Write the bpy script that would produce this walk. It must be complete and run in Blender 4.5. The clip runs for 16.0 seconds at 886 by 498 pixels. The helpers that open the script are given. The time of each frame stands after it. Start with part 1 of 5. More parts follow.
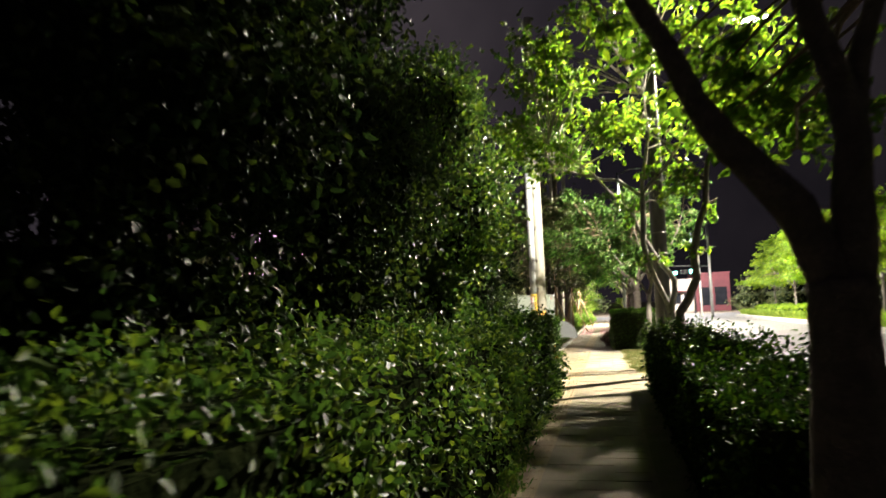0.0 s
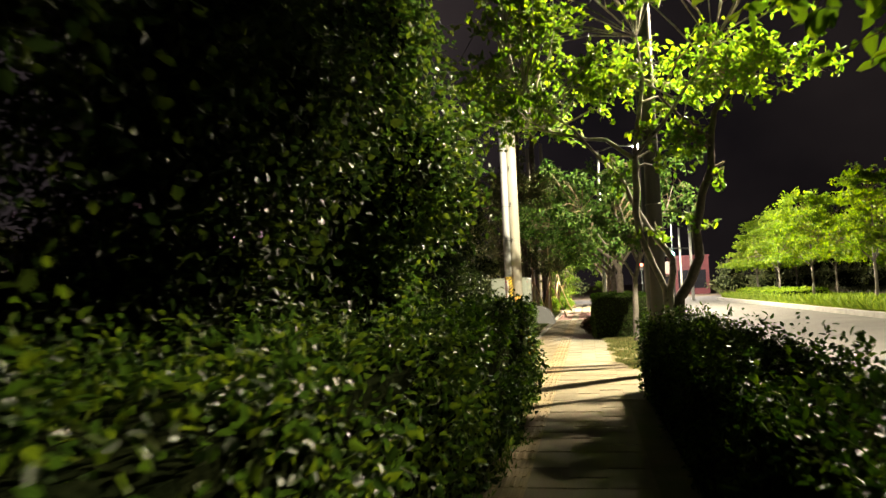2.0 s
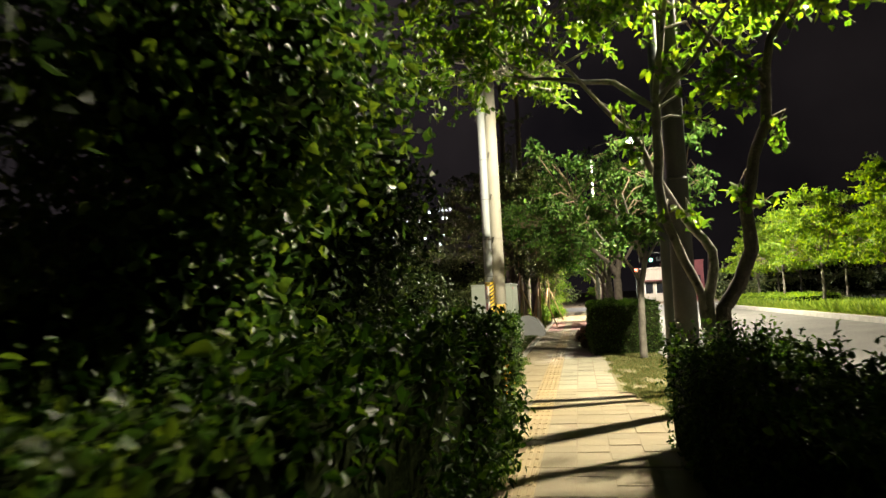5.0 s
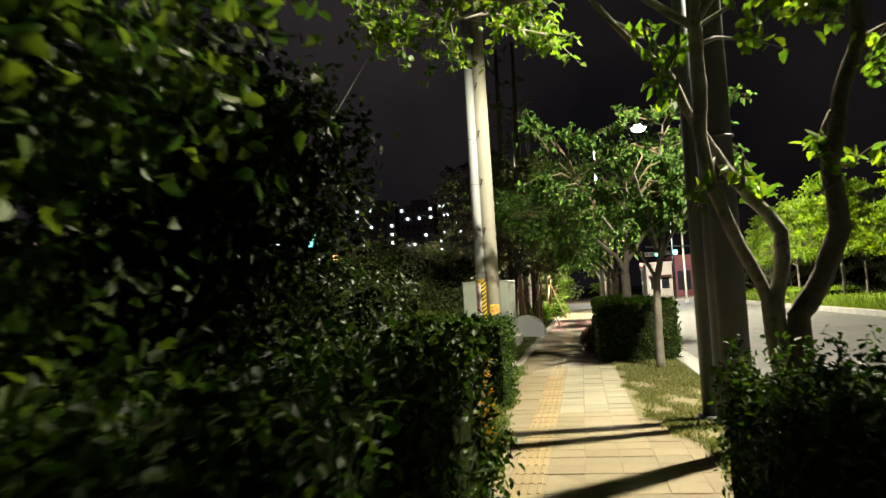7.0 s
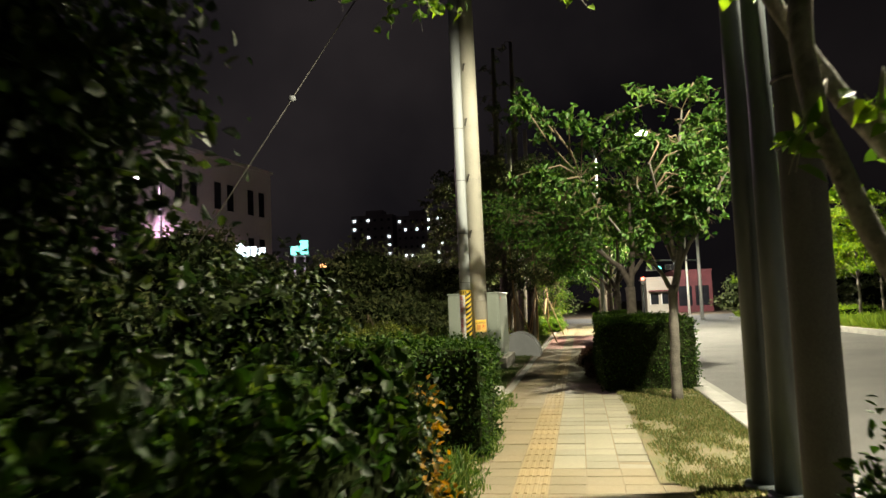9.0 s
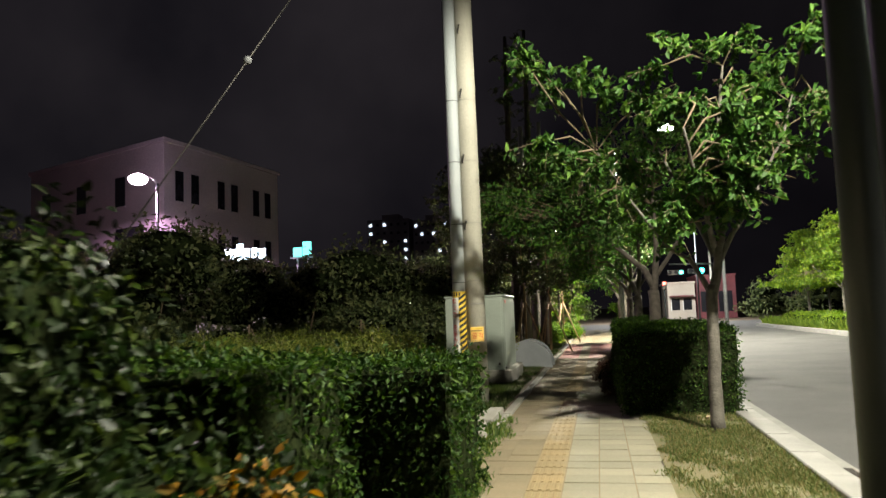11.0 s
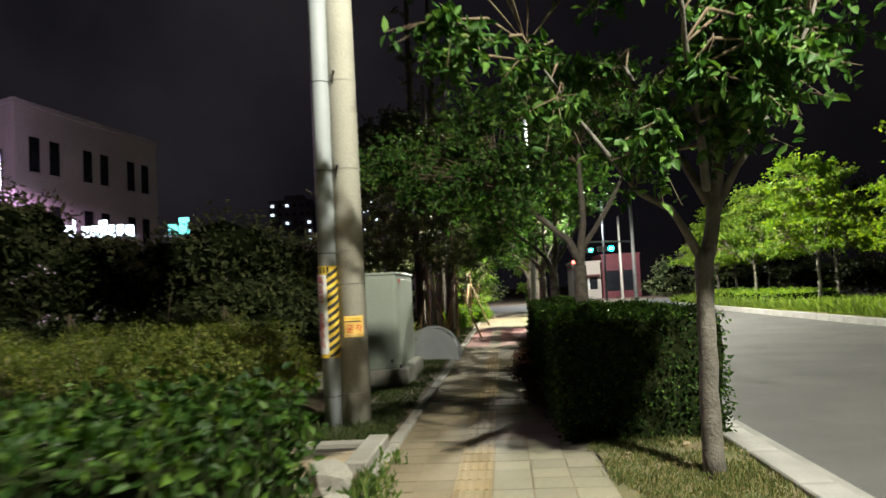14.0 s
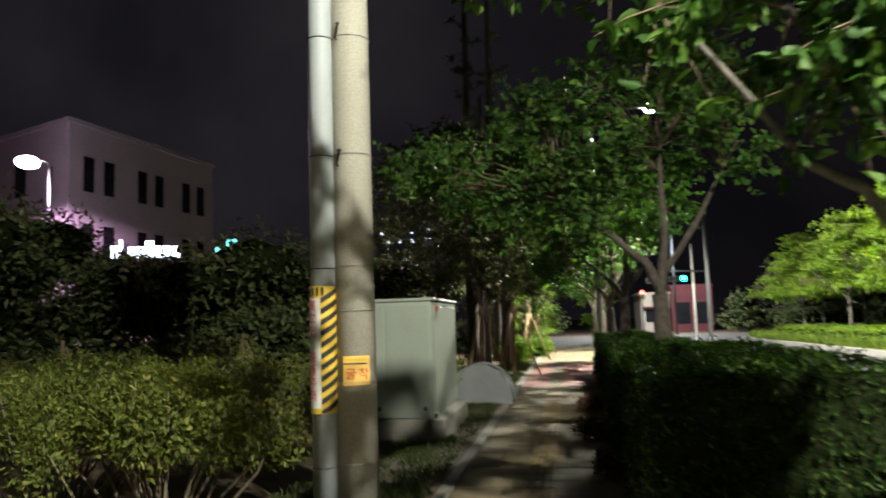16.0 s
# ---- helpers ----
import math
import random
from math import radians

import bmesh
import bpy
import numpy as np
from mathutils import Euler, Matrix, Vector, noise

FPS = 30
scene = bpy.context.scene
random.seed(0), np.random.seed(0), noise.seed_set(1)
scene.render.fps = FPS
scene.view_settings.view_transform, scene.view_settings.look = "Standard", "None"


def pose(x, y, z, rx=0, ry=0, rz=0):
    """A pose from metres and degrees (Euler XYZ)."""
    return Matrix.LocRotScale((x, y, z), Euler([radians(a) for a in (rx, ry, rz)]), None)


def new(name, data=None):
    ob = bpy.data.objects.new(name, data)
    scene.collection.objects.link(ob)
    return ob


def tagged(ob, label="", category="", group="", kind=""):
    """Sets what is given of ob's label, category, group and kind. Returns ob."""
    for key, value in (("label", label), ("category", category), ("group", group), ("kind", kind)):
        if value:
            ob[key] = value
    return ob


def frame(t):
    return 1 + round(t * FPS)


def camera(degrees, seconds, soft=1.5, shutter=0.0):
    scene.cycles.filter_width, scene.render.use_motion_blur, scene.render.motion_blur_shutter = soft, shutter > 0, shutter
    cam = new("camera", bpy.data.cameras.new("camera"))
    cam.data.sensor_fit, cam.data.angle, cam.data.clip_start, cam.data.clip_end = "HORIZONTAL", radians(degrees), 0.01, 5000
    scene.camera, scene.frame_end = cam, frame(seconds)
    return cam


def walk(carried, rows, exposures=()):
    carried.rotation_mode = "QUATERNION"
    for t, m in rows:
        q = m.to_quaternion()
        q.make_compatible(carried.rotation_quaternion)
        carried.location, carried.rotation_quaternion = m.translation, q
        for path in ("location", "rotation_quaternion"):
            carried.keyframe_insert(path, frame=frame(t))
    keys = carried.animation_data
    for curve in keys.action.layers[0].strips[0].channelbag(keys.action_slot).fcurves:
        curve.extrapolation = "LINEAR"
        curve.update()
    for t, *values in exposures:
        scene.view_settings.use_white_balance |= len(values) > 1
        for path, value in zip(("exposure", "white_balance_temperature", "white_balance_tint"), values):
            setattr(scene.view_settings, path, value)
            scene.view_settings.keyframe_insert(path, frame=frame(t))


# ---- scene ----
cam = camera(62.2, 16.0, shutter=0.8)
PATH = [
    (0, 0.074, 0.023, 1.455, 12.88, 4.66, 2.25),
    (0.5, 0.058, 0.61, 1.455, 13.98, 3.75, 2.43),
    (1, -0.035, 1.149, 1.467, 12.85, 3.59, 2.66),
    (1.5, -0.008, 1.722, 1.468, 12.36, 3.15, 2.32),
    (2, -0.054, 2.283, 1.471, 11.2, 3.31, 2.35),
    (2.5, 0, 2.857, 1.476, 11.46, 2.87, 2.72),
    (3, -0.062, 3.428, 1.463, 10.52, 3.37, 2.61),
    (5.5, -0.181, 6.229, 1.461, 10.4, 3.91, 2.87),
    (6, -0.203, 6.806, 1.467, 9.94, 3.77, 2.95),
    (6.5, -0.232, 7.346, 1.484, 9.57, 3.68, 2.88),
    (7, -0.204, 7.965, 1.498, 10.7, 3.68, 3.32),
    (7.5, -0.25, 8.535, 1.5, 10.56, 3.99, 3.13),
    (8, -0.195, 9.086, 1.503, 10.63, 4.23, 3.12),
    (8.5, -0.257, 9.64, 1.505, 10.29, 4.43, 2.57),
    (11, -0.205, 12.38, 1.48, 11.92, 5.05, 2.15),
    (11.5, -0.311, 12.908, 1.476, 12.04, 5.22, 2.23),
    (12, -0.345, 13.415, 1.467, 11.71, 5.21, 2.46),
    (12.5, -0.358, 13.99, 1.465, 11.35, 5.21, 2.6),
    (13, -0.4, 14.577, 1.466, 10.16, 4.71, 2.74),
    (13.5, -0.367, 15.177, 1.476, 7.97, 3.96, 2.9),
    (14, -0.417, 15.792, 1.473, 4.71, 3.34, 2.92),
    (14.5, -0.353, 16.371, 1.484, 3.97, 3.27, 2.55),
    (15, -0.396, 16.993, 1.49, 3.66, 4.11, 2.42),
    (15.5, -0.372, 17.551, 1.49, 5.83, 4.79, 2.46),
    (16, -0.42, 18.089, 1.497, 9.49, 5.76, 1.79),
]
walk(cam, [(t, pose(x, y, z, 90 + pitch, roll, yaw)) for t, x, y, z, yaw, pitch, roll in PATH], [
    (0, 1.3, 6300, 14), (0.7, 1.2, 6100, 15), (1.0, 1.4, 5500, 24), (1.3, 1.35, 5500, 24), (1.6, 1.05, 6800, 12), (2, 0.9, 7400, 11), (3, 0.75, 7400, 10),
    (6, 0.48, 6700, 8), (8.5, 0.18, 6800, 5), (11, 0.0, 6100, 9), (16, 0.0, 5900, 8)])

# ---- light: a dark cloudy night sky, the street lamps and the lit signs ----
world = bpy.data.worlds.new("night")
scene.world = world
world.use_nodes = True
wn, wl = world.node_tree.nodes, world.node_tree.links
bg = wn["Background"]
wtex = wn.new("ShaderNodeTexNoise")
wtex.inputs["Scale"].default_value = 2.2
wtex.inputs["Detail"].default_value = 5
wramp = wn.new("ShaderNodeValToRGB")
wramp.color_ramp.elements[0].position, wramp.color_ramp.elements[0].color = 0.35, (0.004, 0.0035, 0.0047, 1)
wramp.color_ramp.elements[1].position, wramp.color_ramp.elements[1].color = 0.75, (0.019, 0.0155, 0.0168, 1)
wco = wn.new("ShaderNodeTexCoord")
wl.new(wco.outputs["Generated"], wtex.inputs["Vector"])
wl.new(wtex.outputs["Fac"], wramp.inputs["Fac"])
wsep = wn.new("ShaderNodeSeparateXYZ")
wl.new(wco.outputs["Generated"], wsep.inputs["Vector"])
wrange = wn.new("ShaderNodeMapRange")
wrange.interpolation_type = "SMOOTHSTEP"
wrange.inputs["From Min"].default_value, wrange.inputs["From Max"].default_value = -0.5, 0.45
wrange.inputs["To Min"].default_value, wrange.inputs["To Max"].default_value = 0.95, 0.33
wl.new(wsep.outputs["X"], wrange.inputs["Value"])
wmul = wn.new("ShaderNodeVectorMath")
wmul.operation = "SCALE"
wl.new(wramp.outputs["Color"], wmul.inputs[0])
wl.new(wrange.outputs["Result"], wmul.inputs["Scale"])
wl.new(wmul.outputs["Vector"], bg.inputs["Color"])
bg.inputs["Strength"].default_value = 1.4


def lamp_light(name, x, y, z, watts, colour, size=0.25, spot=160):
    data = bpy.data.lights.new(name, "SPOT")
    data.energy, data.color, data.shadow_soft_size = watts, colour, size
    data.spot_size, data.spot_blend = radians(spot), 0.2
    ob = new(name, data)
    ob.location = (x, y, z)
    return tagged(ob, "light of a street lamp", "light", kind="structure")


STREET = (1.0, 0.91, 0.7)
lamp_light("lamp_light", 3.37, 16.85, 7.42, 10300, STREET, 0.12, 173)
lamp_light("lamp_light", 3.3, 47.7, 9.5, 36000, STREET, 0.12)
lamp_light("lamp_light", -23.75, 46.8, 8.75, 7500, (1.0, 0.56, 0.86), 0.2, 170)


# ---- materials ----
def mat(name, c1, c2, scale=8.0, rough=0.7, metal=0.0, bump=0.15, detail_scale=60.0, spec=0.4, stain=None, piece=0.0, grainy=0.45):
    m = bpy.data.materials.new(name)
    m.use_nodes = True
    n, l = m.node_tree.nodes, m.node_tree.links
    b = n["Principled BSDF"]
    b.inputs["Roughness"].default_value, b.inputs["Metallic"].default_value = rough, metal
    b.inputs["Specular IOR Level"].default_value = spec
    co = n.new("ShaderNodeTexCoord")
    big = n.new("ShaderNodeTexNoise")
    big.inputs["Scale"].default_value, big.inputs["Detail"].default_value = scale, 6
    fine = n.new("ShaderNodeTexNoise")
    fine.inputs["Scale"].default_value, fine.inputs["Detail"].default_value = detail_scale, 4
    for t in (big, fine):
        l.new(co.outputs["Object"], t.inputs["Vector"])
    mix = n.new("ShaderNodeMix")
    mix.data_type = "RGBA"
    mix.inputs["A"].default_value, mix.inputs["B"].default_value = (*c1, 1), (*c2, 1)
    ramp = n.new("ShaderNodeValToRGB")
    ramp.color_ramp.elements[0].position, ramp.color_ramp.elements[1].position = 0.35, 0.68
    l.new(big.outputs["Fac"], ramp.inputs["Fac"])
    l.new(ramp.outputs["Color"], mix.inputs["Factor"])
    out = mix.outputs["Result"]
    grain = n.new("ShaderNodeMix")
    grain.data_type, grain.blend_type = "RGBA", "OVERLAY"
    grain.inputs["Factor"].default_value = grainy
    l.new(out, grain.inputs["A"])
    l.new(fine.outputs["Color"], grain.inputs["B"])
    hs = n.new("ShaderNodeRGBToBW")
    l.new(fine.outputs["Color"], hs.inputs["Color"])
    l.new(hs.outputs["Val"], grain.inputs["B"])
    out = grain.outputs["Result"]
    if piece:
        info = n.new("ShaderNodeObjectInfo")
        hsv = n.new("ShaderNodeHueSaturation")
        rng = n.new("ShaderNodeMapRange")
        rng.inputs["To Min"].default_value, rng.inputs["To Max"].default_value = 1 - piece, 1 + piece
        l.new(info.outputs["Random"], rng.inputs["Value"])
        l.new(rng.outputs["Result"], hsv.inputs["Value"])
        l.new(out, hsv.inputs["Color"])
        out = hsv.outputs["Color"]
    if stain:
        st = n.new("ShaderNodeTexNoise")
        st.inputs["Scale"].default_value, st.inputs["Detail"].default_value = stain[1], 8
        l.new(co.outputs["Object"], st.inputs["Vector"])
        sr = n.new("ShaderNodeValToRGB")
        sr.color_ramp.elements[0].position, sr.color_ramp.elements[1].position = stain[2], stain[2] + 0.12
        l.new(st.outputs["Fac"], sr.inputs["Fac"])
        sm = n.new("ShaderNodeMix")
        sm.data_type = "RGBA"
        sm.inputs["B"].default_value = (*stain[0], 1)
        l.new(sr.outputs["Color"], sm.inputs["Factor"])
        l.new(out, sm.inputs["A"])
        out = sm.outputs["Result"]
    l.new(out, b.inputs["Base Color"])
    bp = n.new("ShaderNodeBump")
    bp.inputs["Strength"].default_value, bp.inputs["Distance"].default_value = bump, 0.02
    l.new(fine.outputs["Fac"], bp.inputs["Height"])
    l.new(bp.outputs["Normal"], b.inputs["Normal"])
    return m


def leaf_mat(name, dark, mid, light, rough=0.4, through_leaf=0.4, gloss=0.28):
    """Leaves: colour varies leaf by leaf, light passes through the blade."""
    m = bpy.data.materials.new(name)
    m.use_nodes = True
    n, l = m.node_tree.nodes, m.node_tree.links
    b, o = n["Principled BSDF"], n["Material Output"]
    b.inputs["Roughness"].default_value = rough
    b.inputs["Specular IOR Level"].default_value = gloss
    g = n.new("ShaderNodeNewGeometry")
    ramp = n.new("ShaderNodeValToRGB")
    e = ramp.color_ramp.elements
    e[0].position, e[0].color = 0.0, (*dark, 1)
    e[1].position, e[1].color = 1.0, (*light, 1)
    x = e.new(0.55)
    x.color = (*mid, 1)
    l.new(g.outputs["Random Per Island"], ramp.inputs["Fac"])
    l.new(ramp.outputs["Color"], b.inputs["Base Color"])
    t = n.new("ShaderNodeBsdfTranslucent")
    br = n.new("ShaderNodeHueSaturation")
    br.inputs["Value"].default_value, br.inputs["Saturation"].default_value = 1.5, 1.1
    l.new(ramp.outputs["Color"], br.inputs["Color"])
    l.new(br.outputs["Color"], t.inputs["Color"])
    mx = n.new("ShaderNodeMixShader")
    mx.inputs["Fac"].default_value = through_leaf
    l.new(b.outputs["BSDF"], mx.inputs[1])
    l.new(t.outputs["BSDF"], mx.inputs[2])
    l.new(mx.outputs["Shader"], o.inputs["Surface"])
    return m


def glow(name, colour, strength):
    m = bpy.data.materials.new(name)
    m.use_nodes = True
    b = m.node_tree.nodes["Principled BSDF"]
    b.inputs["Base Color"].default_value = (*colour, 1)
    b.inputs["Emission Color"].default_value = (*colour, 1)
    b.inputs["Emission Strength"].default_value = strength
    return m


M_EARTH = mat("earth", (0.07, 0.05, 0.03), (0.13, 0.10, 0.065), 3.0, 0.95, bump=0.5, detail_scale=40)
M_LAWN = mat("dry_lawn_soil", (0.16, 0.13, 0.075), (0.10, 0.11, 0.045), 2.0, 0.95, bump=0.6, detail_scale=70)
M_ASPHALT = mat("asphalt", (0.044, 0.043, 0.042), (0.07, 0.068, 0.065), 0.6, 0.85, bump=0.35, detail_scale=160)
M_TILE = mat("paver", (0.182, 0.150, 0.094), (0.142, 0.119, 0.074), 1.6, 0.85, bump=0.25, detail_scale=90, piece=0.12, stain=((0.145, 0.113, 0.07), 1.3, 0.52))
M_TILE_PALE = mat("pale_paver", (0.215, 0.20, 0.145), (0.17, 0.16, 0.118), 1.6, 0.85, bump=0.25, detail_scale=90, piece=0.12, stain=((0.20, 0.175, 0.13), 0.9, 0.56))
M_TACTILE = mat("tactile_paver", (0.225, 0.17, 0.085), (0.175, 0.14, 0.078), 2.0, 0.8, bump=0.2, detail_scale=90, piece=0.12, stain=((0.21, 0.175, 0.12), 1.1, 0.5))
M_RED = mat("red_paver", (0.30, 0.13, 0.11), (0.22, 0.10, 0.09), 2.0, 0.85, bump=0.2, detail_scale=90, piece=0.2, stain=((0.13, 0.10, 0.08), 1.3, 0.6))
M_JOINT = mat("joint_sand", (0.15, 0.12, 0.078), (0.19, 0.155, 0.10), 5.0, 0.95, bump=0.3, detail_scale=120)
M_KERB = mat("granite_kerb", (0.225, 0.22, 0.205), (0.165, 0.162, 0.152), 2.5, 0.8, bump=0.2, detail_scale=150, piece=0.08)
M_GUTTER = mat("gutter_concrete", (0.19, 0.187, 0.17), (0.14, 0.138, 0.127), 2.0, 0.85, bump=0.2, detail_scale=90)
M_CONCRETE = mat("concrete", (0.27, 0.26, 0.225), (0.20, 0.19, 0.165), 2.2, 0.85, bump=0.25, detail_scale=70, stain=((0.2, 0.19, 0.16), 2.0, 0.66))
M_POLE = mat("pole_concrete", (0.46, 0.44, 0.37), (0.38, 0.365, 0.305), 1.4, 0.8, bump=0.15, detail_scale=60, stain=((0.25, 0.235, 0.2), 2.4, 0.66))
# concrete darkened so the colour carries the shade on the old pole
M_POLE_SHADED = mat("shaded_pole_concrete", (0.045, 0.046, 0.042), (0.03, 0.031, 0.029), 1.4, 0.8, bump=0.2, detail_scale=60)
M_STEEL = mat("painted_steel_pole", (0.055, 0.065, 0.07), (0.042, 0.05, 0.054), 2.0, 0.45, 0.3, bump=0.06, detail_scale=60, grainy=0.12)
M_CONDUIT = mat("conduit", (0.40, 0.43, 0.44), (0.34, 0.37, 0.385), 2.0, 0.55, bump=0.08, detail_scale=40, grainy=0.12)
M_CABINET = mat("cabinet_paint", (0.30, 0.335, 0.285), (0.265, 0.30, 0.255), 1.0, 0.5, bump=0.06, detail_scale=30, stain=((0.2, 0.22, 0.19), 1.8, 0.72), grainy=0.12)
M_GREY = mat("grey_plastic", (0.23, 0.24, 0.25), (0.18, 0.19, 0.20), 2.0, 0.6, bump=0.08, detail_scale=40, grainy=0.12)
M_BARK = mat("bark", (0.10, 0.085, 0.068), (0.055, 0.046, 0.038), 9.0, 0.9, bump=0.8, detail_scale=45)
M_BARK_PALE = mat("pale_bark", (0.30, 0.28, 0.24), (0.17, 0.155, 0.13), 9.0, 0.85, bump=0.6, detail_scale=45, stain=((0.09, 0.08, 0.065), 10, 0.58))
M_BARK_C = mat("cherry_bark", (0.13, 0.118, 0.10), (0.075, 0.068, 0.057), 7.0, 0.85, bump=0.6, detail_scale=40)
M_TWIG = mat("twig", (0.11, 0.08, 0.05), (0.17, 0.13, 0.085), 20.0, 0.9, bump=0.3)
M_STEM = mat("azalea_stem", (0.20, 0.165, 0.12), (0.12, 0.10, 0.07), 20.0, 0.9, bump=0.3)
M_BAMBOO = mat("stake_wood", (0.38, 0.27, 0.15), (0.28, 0.2, 0.11), 8.0, 0.8, bump=0.2)
# near-black filling of hedges and shrubs, the shade between leaves as colour
M_DARKMASS = mat("shaded_inside", (0.008, 0.012, 0.005), (0.02, 0.026, 0.01), 14.0, 1.0, bump=1.0, detail_scale=30, spec=0.0)
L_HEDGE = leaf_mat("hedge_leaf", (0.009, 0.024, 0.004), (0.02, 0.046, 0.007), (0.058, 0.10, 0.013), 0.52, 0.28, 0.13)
# lit and shaded copies of one shrub leaf
L_SHRUB_LIT = leaf_mat("lit_shrub_leaf", (0.030, 0.062, 0.015), (0.056, 0.108, 0.02), (0.135, 0.19, 0.028), 0.46, 0.36, 0.26)
L_SHRUB_SHADED = leaf_mat("shaded_shrub_leaf", (0.010, 0.019, 0.006), (0.016, 0.03, 0.008), (0.046, 0.066, 0.012), 0.5, 0.3, 0.25)
L_BRIGHT = leaf_mat("maple_leaf", (0.075, 0.14, 0.016), (0.13, 0.215, 0.022), (0.23, 0.31, 0.03), 0.5, 0.5)
L_CHERRY = leaf_mat("cherry_leaf", (0.046, 0.095, 0.014), (0.085, 0.155, 0.02), (0.165, 0.235, 0.028), 0.47, 0.54)
L_GREEN = leaf_mat("darker_cherry_leaf", (0.024, 0.060, 0.012), (0.042, 0.098, 0.018), (0.09, 0.16, 0.025), 0.5, 0.25, 0.14)
L_DARK = leaf_mat("conifer_leaf", (0.035, 0.05, 0.018), (0.07, 0.09, 0.03), (0.13, 0.14, 0.055), 0.5, 0.25)
L_AZALEA = leaf_mat("azalea_leaf", (0.065, 0.09, 0.016), (0.115, 0.145, 0.024), (0.19, 0.20, 0.042), 0.55, 0.35)
L_RUST = leaf_mat("rust_leaf", (0.05, 0.022, 0.016), (0.09, 0.04, 0.028), (0.13, 0.07, 0.04), 0.5, 0.25)
M_SAND = mat("sandy_soil", (0.30, 0.235, 0.15), (0.19, 0.15, 0.095), 4.0, 0.95, bump=0.6, detail_scale=50)
L_GRASS = leaf_mat("grass_blade", (0.065, 0.10, 0.025), (0.13, 0.15, 0.045), (0.26, 0.22, 0.10), 0.6, 0.35)
L_WEED = leaf_mat("weed_leaf", (0.045, 0.085, 0.018), (0.08, 0.135, 0.025), (0.16, 0.19, 0.045), 0.5, 0.4)
L_ORANGE = leaf_mat("orange_leaf", (0.07, 0.07, 0.015), (0.22, 0.12, 0.02), (0.40, 0.20, 0.03), 0.5, 0.35)
L_LAWN = leaf_mat("lawn_blade", (0.03, 0.05, 0.014), (0.055, 0.085, 0.02), (0.11, 0.12, 0.045), 0.65, 0.3)
L_TALL = leaf_mat("tall_grass_blade", (0.10, 0.16, 0.025), (0.16, 0.24, 0.035), (0.25, 0.32, 0.05), 0.6, 0.4)


# ---- building helpers ----
def bm_box(bm, x0, x1, y0, y1, z0, z1, m=None):
    vs = [bm.verts.new(p) for p in ((x0, y0, z0), (x1, y0, z0), (x1, y1, z0), (x0, y1, z0), (x0, y0, z1), (x1, y0, z1), (x1, y1, z1), (x0, y1, z1))]
    for f in ((0, 3, 2, 1), (4, 5, 6, 7), (0, 1, 5, 4), (1, 2, 6, 5), (2, 3, 7, 6), (3, 0, 4, 7)):
        bm.faces.new([vs[i] for i in f])
    if m is not None:
        bmesh.ops.transform(bm, matrix=m, verts=vs)
    return vs


def box_bm(x0, x1, y0, y1, z0, z1, bevel=0.0, seg=1):
    bm = bmesh.new()
    bm_box(bm, x0, x1, y0, y1, z0, z1)
    if bevel:
        bmesh.ops.bevel(bm, geom=bm.edges[:], offset=bevel, segments=seg, affect="EDGES", profile=0.6)
    return bm


def bm_tube(bm, pts, radii, sides=8, cap=True):
    """A round tube through the points, radius by radius."""
    rings = []
    up = Vector((0.31, 0.95, 0.05)).normalized()
    for i, p in enumerate(pts):
        p = Vector(p)
        a = Vector(pts[max(i - 1, 0)])
        b = Vector(pts[min(i + 1, len(pts) - 1)])
        d = (b - a).normalized()
        u = d.cross(up)
        if u.length < 0.05:
            u = d.cross(Vector((1, 0, 0)))
        u.normalize()
        v = d.cross(u)
        rings.append([bm.verts.new(p + radii[i] * (math.cos(2 * math.pi * k / sides) * u + math.sin(2 * math.pi * k / sides) * v)) for k in range(sides)])
    for r, s in zip(rings, rings[1:]):
        for k in range(sides):
            f = bm.faces.new((r[k], r[(k + 1) % sides], s[(k + 1) % sides], s[k]))
            f.smooth = True
    if cap:
        bm.faces.new(rings[0][::-1])
        bm.faces.new(rings[-1])


def tube_bm(pts, radii, sides=12):
    bm = bmesh.new()
    bm_tube(bm, pts, radii if isinstance(radii, (list, tuple)) else [radii] * len(pts), sides)
    return bm


def as_mesh(name, bm, material):
    bmesh.ops.recalc_face_normals(bm, faces=bm.faces[:])
    me = bpy.data.meshes.new(name)
    bm.to_mesh(me)
    bm.free()
    for m in material if isinstance(material, (list, tuple)) else [material]:
        me.materials.append(m)
    return me


def part(name, bm, material, parent, label=""):
    ob = new(name, as_mesh(name, bm, material))
    ob.parent = parent
    return tagged(ob, label)


def solid(name, bm, material, label, category, group="", kind=""):
    return tagged(new(name, as_mesh(name, bm, material)), label, category, group, kind)


def thing(name, x, y, z, label, category, group="", kind=""):
    ob = new(name)
    ob.empty_display_size = 0.1
    ob.location = (x, y, z)
    return tagged(ob, label, category, group, kind)


def mesh_arrays(name, verts, quads, material):
    me = bpy.data.meshes.new(name)
    me.vertices.add(len(verts))
    me.vertices.foreach_set("co", np.ascontiguousarray(verts, dtype=np.float32).ravel())
    n = len(quads)
    me.loops.add(4 * n)
    me.loops.foreach_set("vertex_index", np.ascontiguousarray(quads, dtype=np.int32).ravel())
    me.polygons.add(n)
    me.polygons.foreach_set("loop_start", np.arange(0, 4 * n, 4, dtype=np.int32))
    me.update(calc_edges=True)
    me.materials.append(material)
    return me


def unit(v):
    return v / np.maximum(np.linalg.norm(v, axis=1, keepdims=True), 1e-9)


